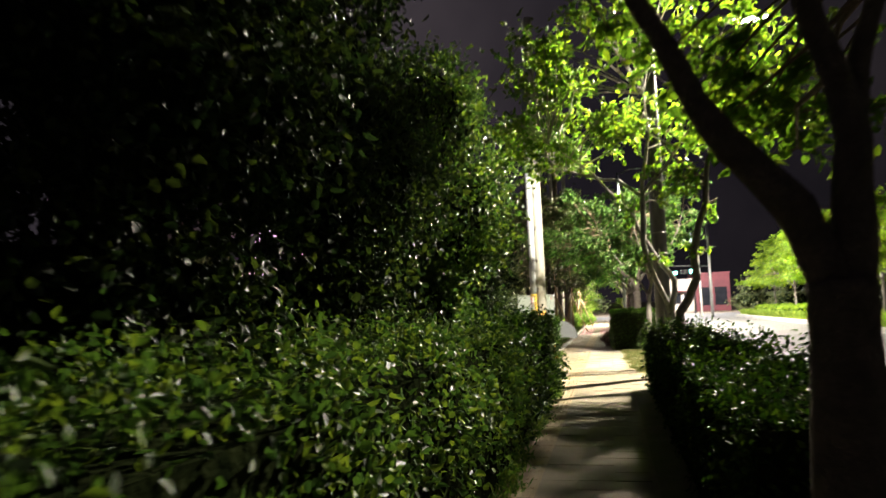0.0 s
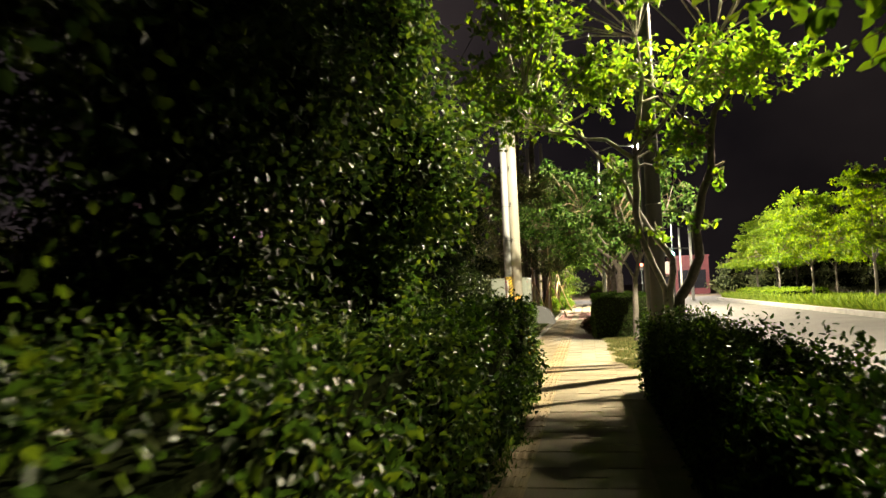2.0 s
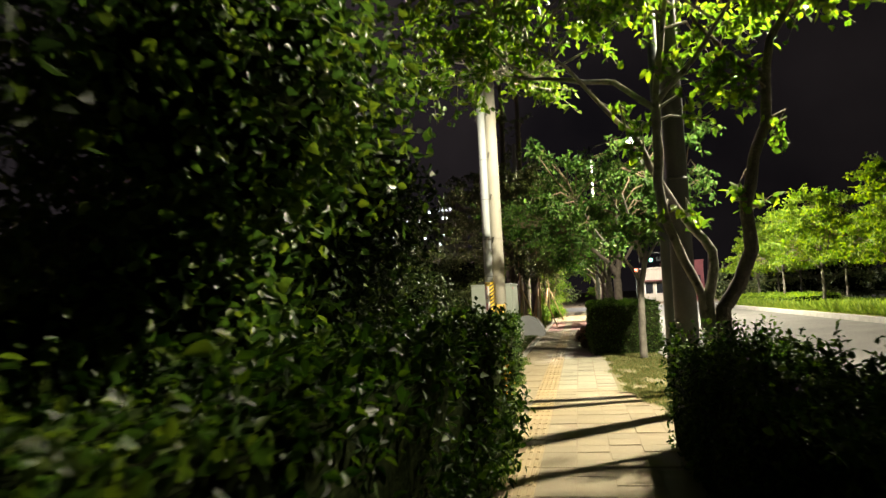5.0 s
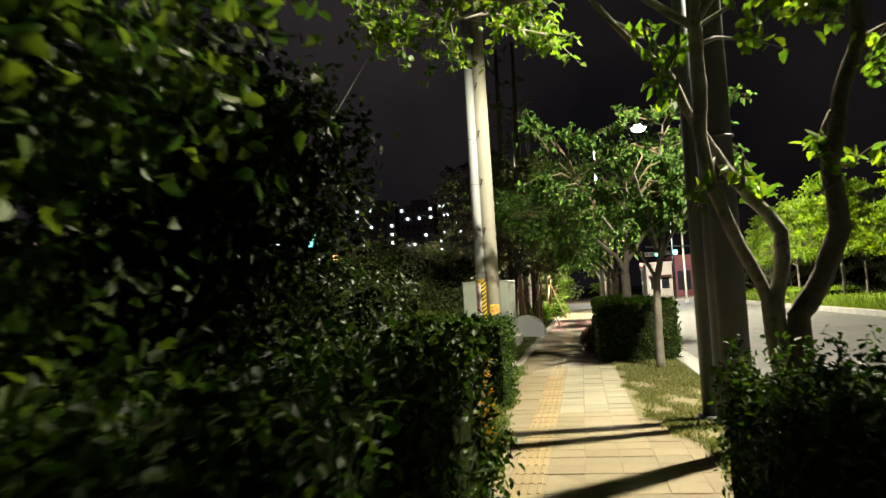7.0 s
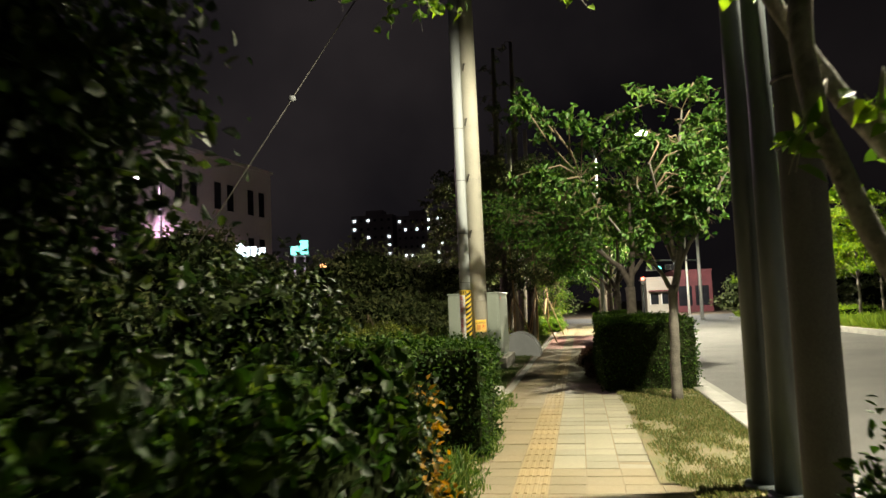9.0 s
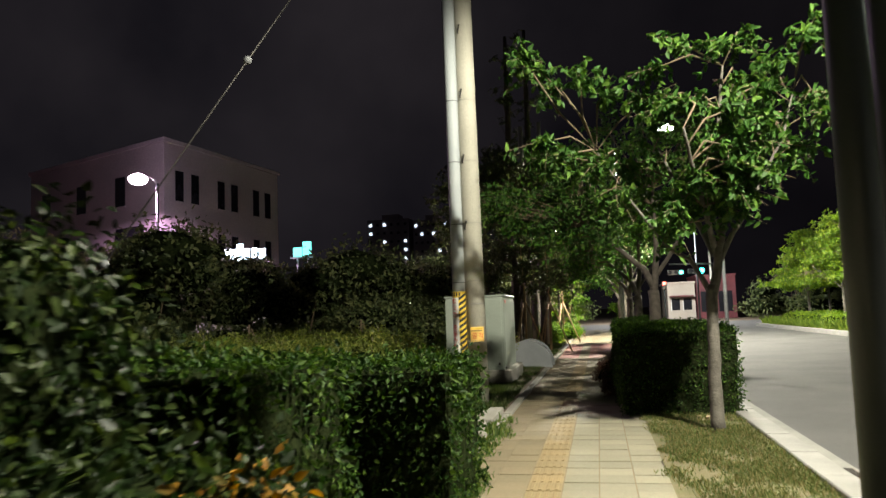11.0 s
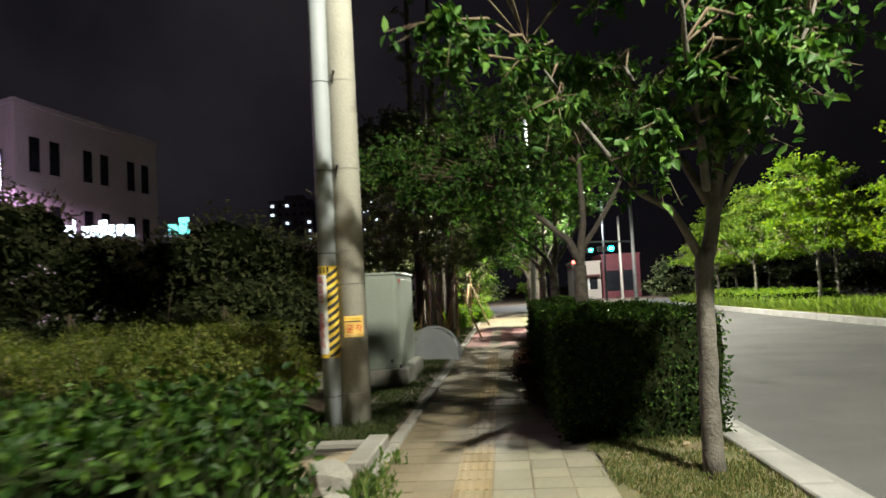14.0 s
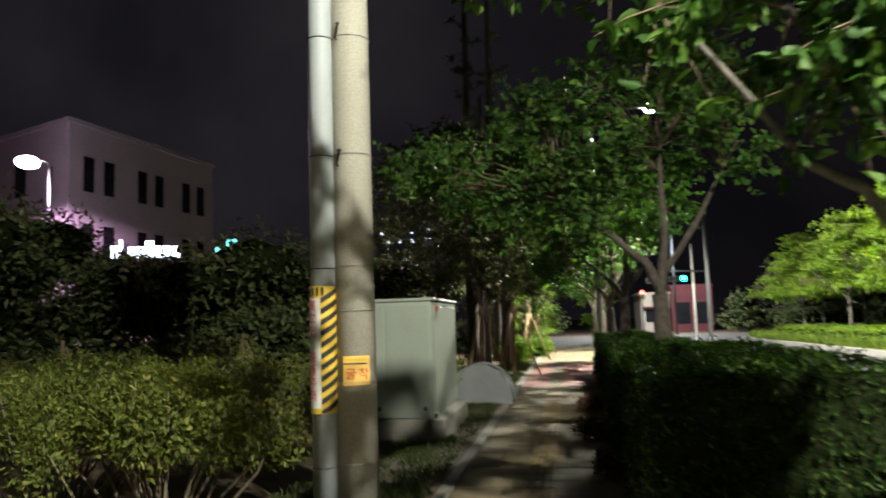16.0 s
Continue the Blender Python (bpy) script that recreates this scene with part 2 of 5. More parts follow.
def leaves_mesh(name, rng, at, out, length, width, material, spread=0.9, fold=0.18, droop=0.25):
    """Small pointed leaves, each a folded blade of two quads, facing roughly along out."""
    n = len(at)
    d = unit(rng.normal(size=(n, 3)) * spread + out * 0.55 - np.array([0, 0, droop]))
    nn = unit(out + rng.normal(size=(n, 3)) * 0.75 + np.array([0, 0, 0.35]))
    side = unit(np.cross(d, nn))
    nn = np.cross(side, d)
    ln = (length * rng.uniform(0.6, 1.25, n))[:, None]
    wd = (width * rng.uniform(0.7, 1.25, n))[:, None]
    v = np.empty((n, 6, 3))
    v[:, 0] = at
    v[:, 3] = at + d * ln - nn * ln * 0.12
    v[:, 1] = at + d * ln * 0.3 + side * wd * 0.5 + nn * wd * fold
    v[:, 2] = at + d * ln * 0.68 + side * wd * 0.36 + nn * wd * fold * 0.6
    v[:, 5] = at + d * ln * 0.3 - side * wd * 0.5 + nn * wd * fold
    v[:, 4] = at + d * ln * 0.68 - side * wd * 0.36 + nn * wd * fold * 0.6
    base = np.arange(n)[:, None] * 6
    q = np.concatenate([base + np.array([0, 1, 2, 3]), base + np.array([0, 3, 4, 5])])
    return mesh_arrays(name, v.reshape(-1, 3), q, material)


def leaf_part(name, parent, *a, label="", **k):
    ob = new(name, leaves_mesh(name, *a, **k))
    ob.parent = parent
    ob["kind"] = "stuff"
    return tagged(ob, label)


def blob_points(rng, n, centre, size, shell=0.75):
    """Points in the outer part of an egg-shaped clump, with their outward way."""
    d = unit(rng.normal(size=(n, 3)))
    r = rng.uniform(shell ** 3, 1, n)[:, None] ** (1 / 3)
    return np.array(centre) + d * r * np.array(size), d


# ---- the large structure: ground, walk, road, verges ----
def sheet(name, x0, x1, y0, y1, z, material, label, category, step=0.0, rough=0.0, seed=1):
    bm = bmesh.new()
    nx = max(1, int((x1 - x0) / step)) if step else 1
    ny = max(1, int((y1 - y0) / step)) if step else 1
    grid = [[bm.verts.new((x0 + (x1 - x0) * i / nx, y0 + (y1 - y0) * j / ny, z + (rough * noise.noise((x0 + (x1 - x0) * i / nx * 1.7, (y0 + (y1 - y0) * j / ny) * 1.7, seed)) if rough else 0))) for i in range(nx + 1)] for j in range(ny + 1)]
    for j in range(ny):
        for i in range(nx):
            bm.faces.new((grid[j][i], grid[j][i + 1], grid[j + 1][i + 1], grid[j + 1][i])).smooth = rough > 0
    return solid(name, bm, material, label, category, kind="structure")


sheet("ground", -900, 900, -300, 1500, -0.16, M_EARTH, "dark bare earth reaching into the night", "ground")
sheet("road", 1.76, 10.2, -40, 66, -0.13, M_ASPHALT, "worn grey asphalt road with faint tyre marks", "road")
sheet("road_crossing", -90, 120, 66, 84, -0.126, M_ASPHALT, "asphalt cross street under bright lamps", "road")
sheet("verge_soil_hedge", 0.36, 1.5, -8, 11.8, 0.012, M_LAWN, "bare brown soil under the hedge", "verge", 0.12, 0.03, 6)
sheet("verge_soil_near", 0.8, 1.5, 11.8, 16.5, 0.012, M_LAWN, "bare brown soil under the kerbside hedge", "verge", 0.12, 0.03, 4)
sheet("verge_soil", 0.312, 1.5, 16.5, 63, 0.012, M_LAWN, "dry worn verge with thin brown grass", "verge", 0.12, 0.03, 3)
sheet("verge_soil_left", -1.6 - 26, -1.61, -8, 66, 0.03, M_EARTH, "dark planted soil beside the walk", "verge", 0.5, 0.05, 5)
sheet("verge_far", 10.5, 16.0, -20, 66, 0.02, M_LAWN, "grassed strip across the road", "verge", 0.5, 0.08, 7)
sheet("path_far", 16.0, 18.5, -20, 66, 0.025, M_CONCRETE, "pale footpath behind the far trees", "path")
sheet("lawn_far", 18.5, 60, -20, 66, 0.03, M_EARTH, "dark ground behind the far path", "ground", 2.0, 0.1, 9)
sheet("walk_bed_wide", 0.381, 0.93, 11.7, 16.6, -0.005, M_JOINT, "sandy joints where the walk widens", "pavement")
walk_bed = sheet("walk_bed", -1.5, 0.38, -8, 64, -0.005, M_JOINT, "sand joints between the pavers of the walk", "pavement")


# ---- leaves, hedges, shrubs and trees ----
def hedge(name, x0, x1, y0, y1, z, label, material, density, length, width, seed, rough=0.05, core=0.07, z0=0.02, sprigs=0):
    rng = np.random.default_rng(seed)
    ob = thing(name, (x0 + x1) / 2, (y0 + y1) / 2, z0, label, "hedge")
    cx, cy = (x0 + x1) / 2, (y0 + y1) / 2
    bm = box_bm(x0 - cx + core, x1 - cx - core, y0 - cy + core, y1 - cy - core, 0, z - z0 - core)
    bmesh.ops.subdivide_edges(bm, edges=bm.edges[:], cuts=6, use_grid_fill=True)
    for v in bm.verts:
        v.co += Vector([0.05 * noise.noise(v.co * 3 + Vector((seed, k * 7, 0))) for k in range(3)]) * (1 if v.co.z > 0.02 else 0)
    part("shade_core", bm, M_DARKMASS, ob, "near-black solid core standing for the shade inside")
    lx, ly, lz = x1 - x0, y1 - y0, z - z0
    faces = [(lx * ly, 2, 1), (ly * lz, 0, 1), (ly * lz, 0, -1), (lx * lz, 1, 1), (lx * lz, 1, -1)]
    at, out = [], []
    for area, axis, sign in faces:
        n = int(area * density)
        p = rng.uniform(0, 1, (n, 3)) * np.array([lx, ly, lz]) - np.array([lx / 2, ly / 2, 0])
        o = np.zeros((n, 3))
        o[:, axis] = sign
        lim = (lx / 2, ly / 2, lz)[axis] if sign > 0 else (-lx / 2, -ly / 2, 0)[axis]
        wave = rough * (np.sin(p[:, 0] * 4.1 + seed) + np.sin(p[:, 1] * 3.3 + seed * 2) + np.sin(p[:, 2] * 6 + seed)) / 1.6
        p[:, axis] = lim + sign * (wave + rng.normal(0, rough * 0.55, n) - rough)
        at.append(p)
        out.append(o)
    if sprigs:
        base = np.stack([rng.uniform(-lx / 2, lx / 2, sprigs), rng.uniform(-ly / 2, ly / 2, sprigs), np.full(sprigs, lz - 0.05)], 1)
        tall = rng.uniform(0.08, 0.28, sprigs)
        k = 9
        p = np.repeat(base, k, 0)
        p[:, 2] += np.tile(np.linspace(0, 1, k), sprigs) * np.repeat(tall, k)
        p[:, :2] += rng.normal(0, 0.012, (len(p), 2))
        at.append(p)
        out.append(np.tile(np.array([0.0, 0, 1]), (len(p), 1)))
    leaf_part("leaves", ob, rng, np.concatenate(at), np.concatenate(out), length, width, material)
    return ob


def shrub(name, x, y, blobs, label, material, leaves, length, width, seed, z0=0.0, category="shrub", shell=0.72, stems=5):
    """A bush: egg-shaped clumps of leaves round near-black cores that stand for inner shade, on stems. blobs: centre
    and size of each clump from the foot.
    """
    rng = np.random.default_rng(seed)
    ob = thing(name, x, y, z0, label, category)
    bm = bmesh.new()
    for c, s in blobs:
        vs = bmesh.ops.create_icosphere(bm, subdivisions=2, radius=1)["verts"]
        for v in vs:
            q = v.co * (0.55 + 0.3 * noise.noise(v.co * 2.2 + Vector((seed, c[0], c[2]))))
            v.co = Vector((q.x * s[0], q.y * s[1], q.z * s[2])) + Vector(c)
    part("shade_core", bm, M_DARKMASS, ob, "near-black solid core standing for the shade inside")
    bm = bmesh.new()
    for k in range(stems):
        c, s = blobs[k % len(blobs)]
        a = rng.uniform(0, 6.28)
        bm_tube(bm, [(0.12 * math.cos(a), 0.12 * math.sin(a), -0.05), (0.5 * c[0] + 0.1 * math.cos(a), 0.5 * c[1] + 0.1 * math.sin(a), 0.45 * c[2]), c], [0.035, 0.022, 0.008], 6)
    part("stems", bm, M_TWIG, ob)
    vol = np.array([s[0] * s[1] + s[1] * s[2] + s[0] * s[2] for _, s in blobs])
    at, out = [], []
    for (c, s), share in zip(blobs, vol / vol.sum()):
        p, d = blob_points(rng, int(leaves * share), c, s, shell)
        lump = 0.84 + 0.22 * np.sin(d[:, :1] * 5 + seed) * np.sin(d[:, 1:2] * 6 + seed) + rng.normal(0, 0.09, (len(p), 1))
        at.append(np.array(c) + (p - np.array(c)) * lump)
        out.append(d)
    at, out = np.concatenate(at), np.concatenate(out)
    keep = at[:, 2] > 0.02
    leaf_part("leaves", ob, rng, at[keep], out[keep], length, width, material)
    return ob


def clumps_in(rng, centre, size, n, low=-0.8):
    d = unit(rng.normal(size=(n * 3, 3)))
    d = d[d[:, 2] > low][:n]
    r = rng.uniform(0.25, 1, (len(d), 1)) ** 0.5
    return np.array(centre) + d * r * np.array(size)


def tree(name, x, y, z0, limbs, clumps, label, leaf_material, bark, length, width, twigs, per_twig, reach, seed, group="", droop=0.25, sides=9, flat=0.6, tufts=()):
    """A tree: limbs (points with radii, from the foot), a branch from the nearest limb to each clump, twigs in each clump, leaves along the twigs."""
    rng = np.random.default_rng(seed)
    ob = thing(name, x, y, z0, label, "tree", group)
    bm = bmesh.new()
    joints = []
    for pts, radii in limbs:
        fine_p, fine_r = [], []
        for i in range(len(pts) - 1):
            for k in range(4):
                f = k / 4
                q = Vector(pts[i]).lerp(Vector(pts[i + 1]), f)
                q += Vector([0.018 * noise.noise(q * 3 + Vector((seed, 5 * j, 0))) for j in range(3)])
                fine_p.append(q)
                fine_r.append((radii[i] * (1 - f) + radii[i + 1] * f) * (1 + 0.12 * noise.noise(q * 7 + Vector((seed, 0, 0)))))
        fine_p.append(Vector(pts[-1]))
        fine_r.append(radii[-1])
        bm_tube(bm, fine_p, fine_r, sides)
        joints += [(p, r) for p, r in zip(fine_p, fine_r) if p.z > 0.35 * max(q[2] for q in pts)]
    jp = np.array([p for p, r in joints])
    part("trunk", bm, bark, ob)
    bm = bmesh.new()
    at, out = [], []
    for c in [*clumps, *[np.array(q) for q in tufts]]:
        small = any(abs(c - np.array(q)).max() < 1e-6 for q in tufts)
        cost = np.linalg.norm(jp - c, axis=1) + 0.8 * np.maximum(jp[:, 2] - c[2], 0)
        j = int(np.argmin(cost))
        p, r = joints[j]
        cv = Vector(c)
        mid = p.lerp(cv, 0.5) + Vector(rng.normal(0, 0.08, 3)) + Vector((0, 0, 0.10))
        bm_tube(bm, [p, mid, cv], [min(r * 0.5, 0.03), 0.014, 0.006], 5, False)
        for t in range(4 if small else twigs):
            d = rng.normal(size=3)
            d[2] *= flat
            d = d / np.linalg.norm(d) + 0.45 * (c - np.array(mid)) / (np.linalg.norm(c - np.array(mid)) + 1e-6)
            ln = (0.16 if small else reach) * rng.uniform(0.45, 1.15)
            end = c + d * ln + np.array([0, 0, -droop * ln * 0.5])
            k = 0.5 * (c + end) + np.array([0, 0, 0.05 * ln])
            bm_tube(bm, [cv, Vector(k), Vector(end)], [0.006, 0.004, 0.0015], 3, False)
            count = 4 if small else per_twig
            f = rng.uniform(0.15, 1.02, count)[:, None]
            pos = (1 - f) ** 2 * c + 2 * f * (1 - f) * k + f ** 2 * end
            at.append(pos + rng.normal(0, 0.012, pos.shape))
            o = np.cross(np.tile(d, (count, 1)), rng.normal(size=(count, 3)))
            out.append(unit(o * 0.7 + np.array([0, 0, 0.5])))
    part("branchwork", bm, M_TWIG if bark in (M_BARK, M_BARK_C) else bark, ob)["kind"] = "stuff"
    leaf_part("crown", ob, rng, np.concatenate(at), np.concatenate(out), length, width, leaf_material, spread=0.7, droop=droop)
    return ob


R = np.random.default_rng
# kerbside hedge, trimmed, with loose sprigs on top
hedge("hedge", 0.56, 1.46, 3.3, 12.85, 0.97, "trimmed evergreen hedge with loose upright sprigs", L_HEDGE, 950, 0.05, 0.026, 11, 0.07, sprigs=420)
# block hedges past the lawn
hedge("hedge", 0.02, 1.62, 22.75, 27.4, 1.17, "box-cut hedge with a flat top, dark from behind", L_HEDGE, 900, 0.045, 0.024, 12, 0.04)
hedge("hedge", 0.25, 1.45, 27.9, 38.0, 1.12, "low long hedge running on beside the kerb", L_HEDGE, 600, 0.045, 0.026, 13, 0.05)
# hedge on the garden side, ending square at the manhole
hedge("hedge", -2.4, -1.1, 12.9, 14.7, 1.05, "loose leafy hedge along the walk", L_SHRUB_SHADED, 1200, 0.052, 0.03, 14, 0.13, sprigs=120)
hedge("hedge", -4.7, -1.75, 15.4, 16.9, 1.27, "tall loose hedge in front of the trimmed one", L_HEDGE, 900, 0.05, 0.027, 19, 0.07)
hedge("hedge", -4.8, -1.22, 17.4, 18.75, 1.15, "broad trimmed hedge with a flat top and square end", L_HEDGE, 800, 0.05, 0.027, 15, 0.05)
# one hedge in two leaf colours: brighter where lit, darker where shaded
hedge("hedge", -2.1, -0.82, 0.7, 7.4, 1.2, "overgrown hedge leaning over the walk", L_SHRUB_LIT, 1500, 0.056, 0.032, 16, 0.17, sprigs=240)
hedge("hedge", -2.1, -0.85, 7.4, 12.9, 1.17, "overgrown hedge beside the walk, shade put into its leaf colour", L_HEDGE, 1000, 0.065, 0.036, 18, 0.16, sprigs=150)

# tall shrubs behind that hedge, leaf colour picked by how much light each gets
shrub("tall_shrub", -3.0, 3.6, [((0, 0, 1.3), (1.5, 1.4, 1.3)), ((0.3, 0.4, 3.0), (1.5, 1.5, 1.5)), ((-0.2, 0, 4.6), (1.3, 1.3, 1.3))], "tall dark evergreen shrub in deep shade", L_SHRUB_SHADED, 22000, 0.085, 0.05, 21)
shrub("tall_shrub", -2.9, 6.6, [((0, 0, 1.2), (1.4, 1.5, 1.2)), ((0.35, 0.2, 2.8), (1.4, 1.5, 1.4)), ((0.1, 0, 4.4), (1.2, 1.3, 1.3))], "tall evergreen shrub with glossy leaves, shade put into their colour", L_SHRUB_SHADED, 24000, 0.085, 0.05, 22)
shrub("tall_shrub", -2.7, 9.4, [((0, 0, 1.2), (1.3, 1.4, 1.2)), ((0.45, 0.2, 2.7), (1.3, 1.4, 1.3)), ((0.4, 0.1, 4.1), (1.0, 1.1, 1.0))], "tall evergreen shrub in the lit leaf colour", L_SHRUB_LIT, 24000, 0.085, 0.05, 23)
shrub("tall_shrub", -2.75, 12.0, [((0, 0, 1.1), (1.2, 1.3, 1.1)), ((0.3, 0.2, 2.3), (1.1, 1.2, 1.0))], "broad evergreen shrub standing behind the hedge", L_SHRUB_SHADED, 20000, 0.07, 0.038, 24)
shrub("garden_shrub", -2.5, 14.2, [((0, 0, 0.8), (0.9, 1.0, 0.8)), ((0.2, 0.3, 1.4), (0.7, 0.8, 0.6))], "loose shrub standing behind the hedge, in the shaded leaf colour", L_SHRUB_SHADED, 9000, 0.055, 0.03, 25)
shrub("garden_shrub", -1.28, 14.3, [((0, 0, 0.45), (0.3, 0.42, 0.42)), ((0.02, 0.1, 0.85), (0.22, 0.3, 0.25))], "small shrub with orange and yellow leaves", L_ORANGE, 1500, 0.05, 0.028, 26)
shrub("garden_shrub", -1.25, 12.2, [((0, 0, 0.9), (0.3, 0.5, 0.35)), ((0.0, 0.2, 1.2), (0.2, 0.3, 0.2))], "leafy shrub spilling out over the hedge", L_SHRUB_LIT, 1600, 0.05, 0.028, 27)

# azaleas round the pole
def azalea(x, y, w, h, seed, leaves, length):
    """Low azalea: forked bare stems carrying a thin uneven roof of small leaves."""
    rng = R(seed)
    ob = thing("azalea_bush", x, y, 0.0, "low azalea with bare forked stems under a leafy top", "shrub", "azaleas")
    at, out = [], []
    n = int(26 * w)
    for k in range(n):
        a, r = rng.uniform(0, 6.28), w * math.sqrt(rng.uniform(0, 1))
        tip = np.array([r * math.cos(a), r * math.sin(a) * 0.9, h * (0.98 - 0.3 * (r / w) ** 2) + rng.uniform(-0.16, 0.1)])
        foot = tip * np.array([0.45, 0.45, 0]) + np.append(rng.normal(0, 0.05, 2), 0)
        mid = foot * 0.4 + tip * 0.6 + np.append(rng.normal(0, 0.05, 2), -0.1)
        part("stem", tube_bm([foot - np.array([0, 0, 0.05]), foot * 0.8 + mid * 0.2 + np.array([0, 0, 0.08]), mid, tip], [0.02, 0.016, 0.011, 0.004], 5), M_STEM, ob)
        m = leaves // n
        p, d = blob_points(rng, m, tip - np.array([0, 0, 0.16]), (0.24, 0.24, 0.27), 0.2)
        at.append(p)
        out.append(unit(d + np.array([0, 0, 0.5])))
    leaf_part("foliage", ob, rng, np.concatenate(at), np.concatenate(out), length, length * 0.45, L_AZALEA)
    return ob


for k, (ax, ay, w, h) in enumerate([(-3.6, 23.6, 1.0, 0.85), (-5.0, 24.2, 1.1, 0.9), (-6.6, 24.0, 1.2, 0.9), (-4.3, 25.8, 1.1, 0.85), (-6.0, 26.2, 1.2, 0.9), (-8.2, 25.4, 1.3, 0.9), (-3.3, 30.6, 1.0, 0.8), (-5.2, 28.6, 1.3, 0.9), (-7.6, 28.6, 1.4, 0.95), (-9.8, 27.5, 1.5, 0.95), (-11.5, 30.0, 1.6, 0.95), (-8.8, 32.0, 1.6, 0.95)]):
    azalea(ax, ay, w, h + 0.3, 30 + k, 7500 if k < 5 else 4200, 0.06 if k < 5 else 0.06)

# tree with a forked dark trunk at the start of the walk
r = R(40)
cl = np.concatenate([clumps_in(r, (1.0, 0.1, 3.9), (1.7, 1.3, 1.0), 24), clumps_in(r, (-0.5, 1.4, 4.3), (1.3, 1.3, 0.8), 12), np.array([[0.17, 2.3, 2.95], [0.27, 2.2, 2.75], [0.45, 2.3, 2.9], [0.47, 2.0, 2.6], [0.62, 2.3, 2.7], [0.7, 2.1, 2.95], [0.65, 1.8, 2.5], [0.0, 2.3, 3.0], [0.08, 2.3, 2.72], [0.42, 2.2, 2.4], [0.12, 2.2, 3.2], [0.6, 2.2, 3.05], [-0.25, 2.4, 3.25], [-0.7, 2.4, 3.4]])])
tree("street_tree", 0.88, 2.9, 0.0, [
    ([(-0.02, 0, -0.1), (-0.02, 0, 0.7), (0.0, 0, 1.3), (0.0, 0, 1.5)], [0.17, 0.135, 0.12, 0.12]),
    ([(0.0, 0, 1.42), (-0.14, 0.0, 1.76), (-0.34, 0.0, 2.02), (-0.45, 0.0, 2.22), (-0.54, 0.02, 2.43), (-0.64, 0.05, 2.64), (-1.0, 0.3, 3.6)], [0.085, 0.075, 0.062, 0.05, 0.045, 0.042, 0.025]),
    ([(0.02, 0, 1.42), (0.07, 0.02, 1.7), (0.09, 0.02, 2.0), (0.05, 0.05, 2.27), (-0.02, 0.05, 2.55), (0.1, 0.3, 3.6)], [0.09, 0.075, 0.065, 0.055, 0.05, 0.03]),
    ([(0.08, 0.03, 2.0), (0.15, 0.1, 2.3), (0.24, 0.1, 2.6), (0.8, 0.8, 3.3)], [0.05, 0.042, 0.036, 0.02])],
    cl, "street tree with a dark forked trunk rising from the hedge", L_CHERRY, M_BARK, 0.10, 0.055, 9, 11, 0.45, 40, "street trees")

# many-stemmed tree beside the poles, its crown cut open to let lamplight through
r = R(41)
cl = np.concatenate([clumps_in(r, (0.1, -0.2, 5.4), (2.0, 1.5, 1.7), 78), clumps_in(r, (-1.5, 0.2, 4.5), (1.2, 1.5, 0.6), 24), clumps_in(r, (-2.1, 0.2, 5.4), (0.9, 1.2, 1.2), 22), clumps_in(r, (-2.3, 2.7, 4.75), (1.3, 1.2, 0.45), 18)])
# leave out clumps on the lamp's rays to the tall shrub and hedge
for tx, ty, tz in ((-1.8, 9.4, 3.2), (-1.3, 6.0, 1.2)):
    ray = np.array([tx - 3.37, ty - 16.85, tz - 7.42])
    off = cl + np.array([1.05 - 3.37, 13.3 - 16.85, -7.42])
    cl = cl[np.linalg.norm(np.cross(off, ray), axis=1) / np.linalg.norm(ray) > 0.5]
cl = cl[(cl[:, 2] > 3.95) & ~((cl[:, 0] > 0.35) & (cl[:, 0] < 1.25) & (cl[:, 2] > 4.7) & (cl[:, 2] < 5.9))]
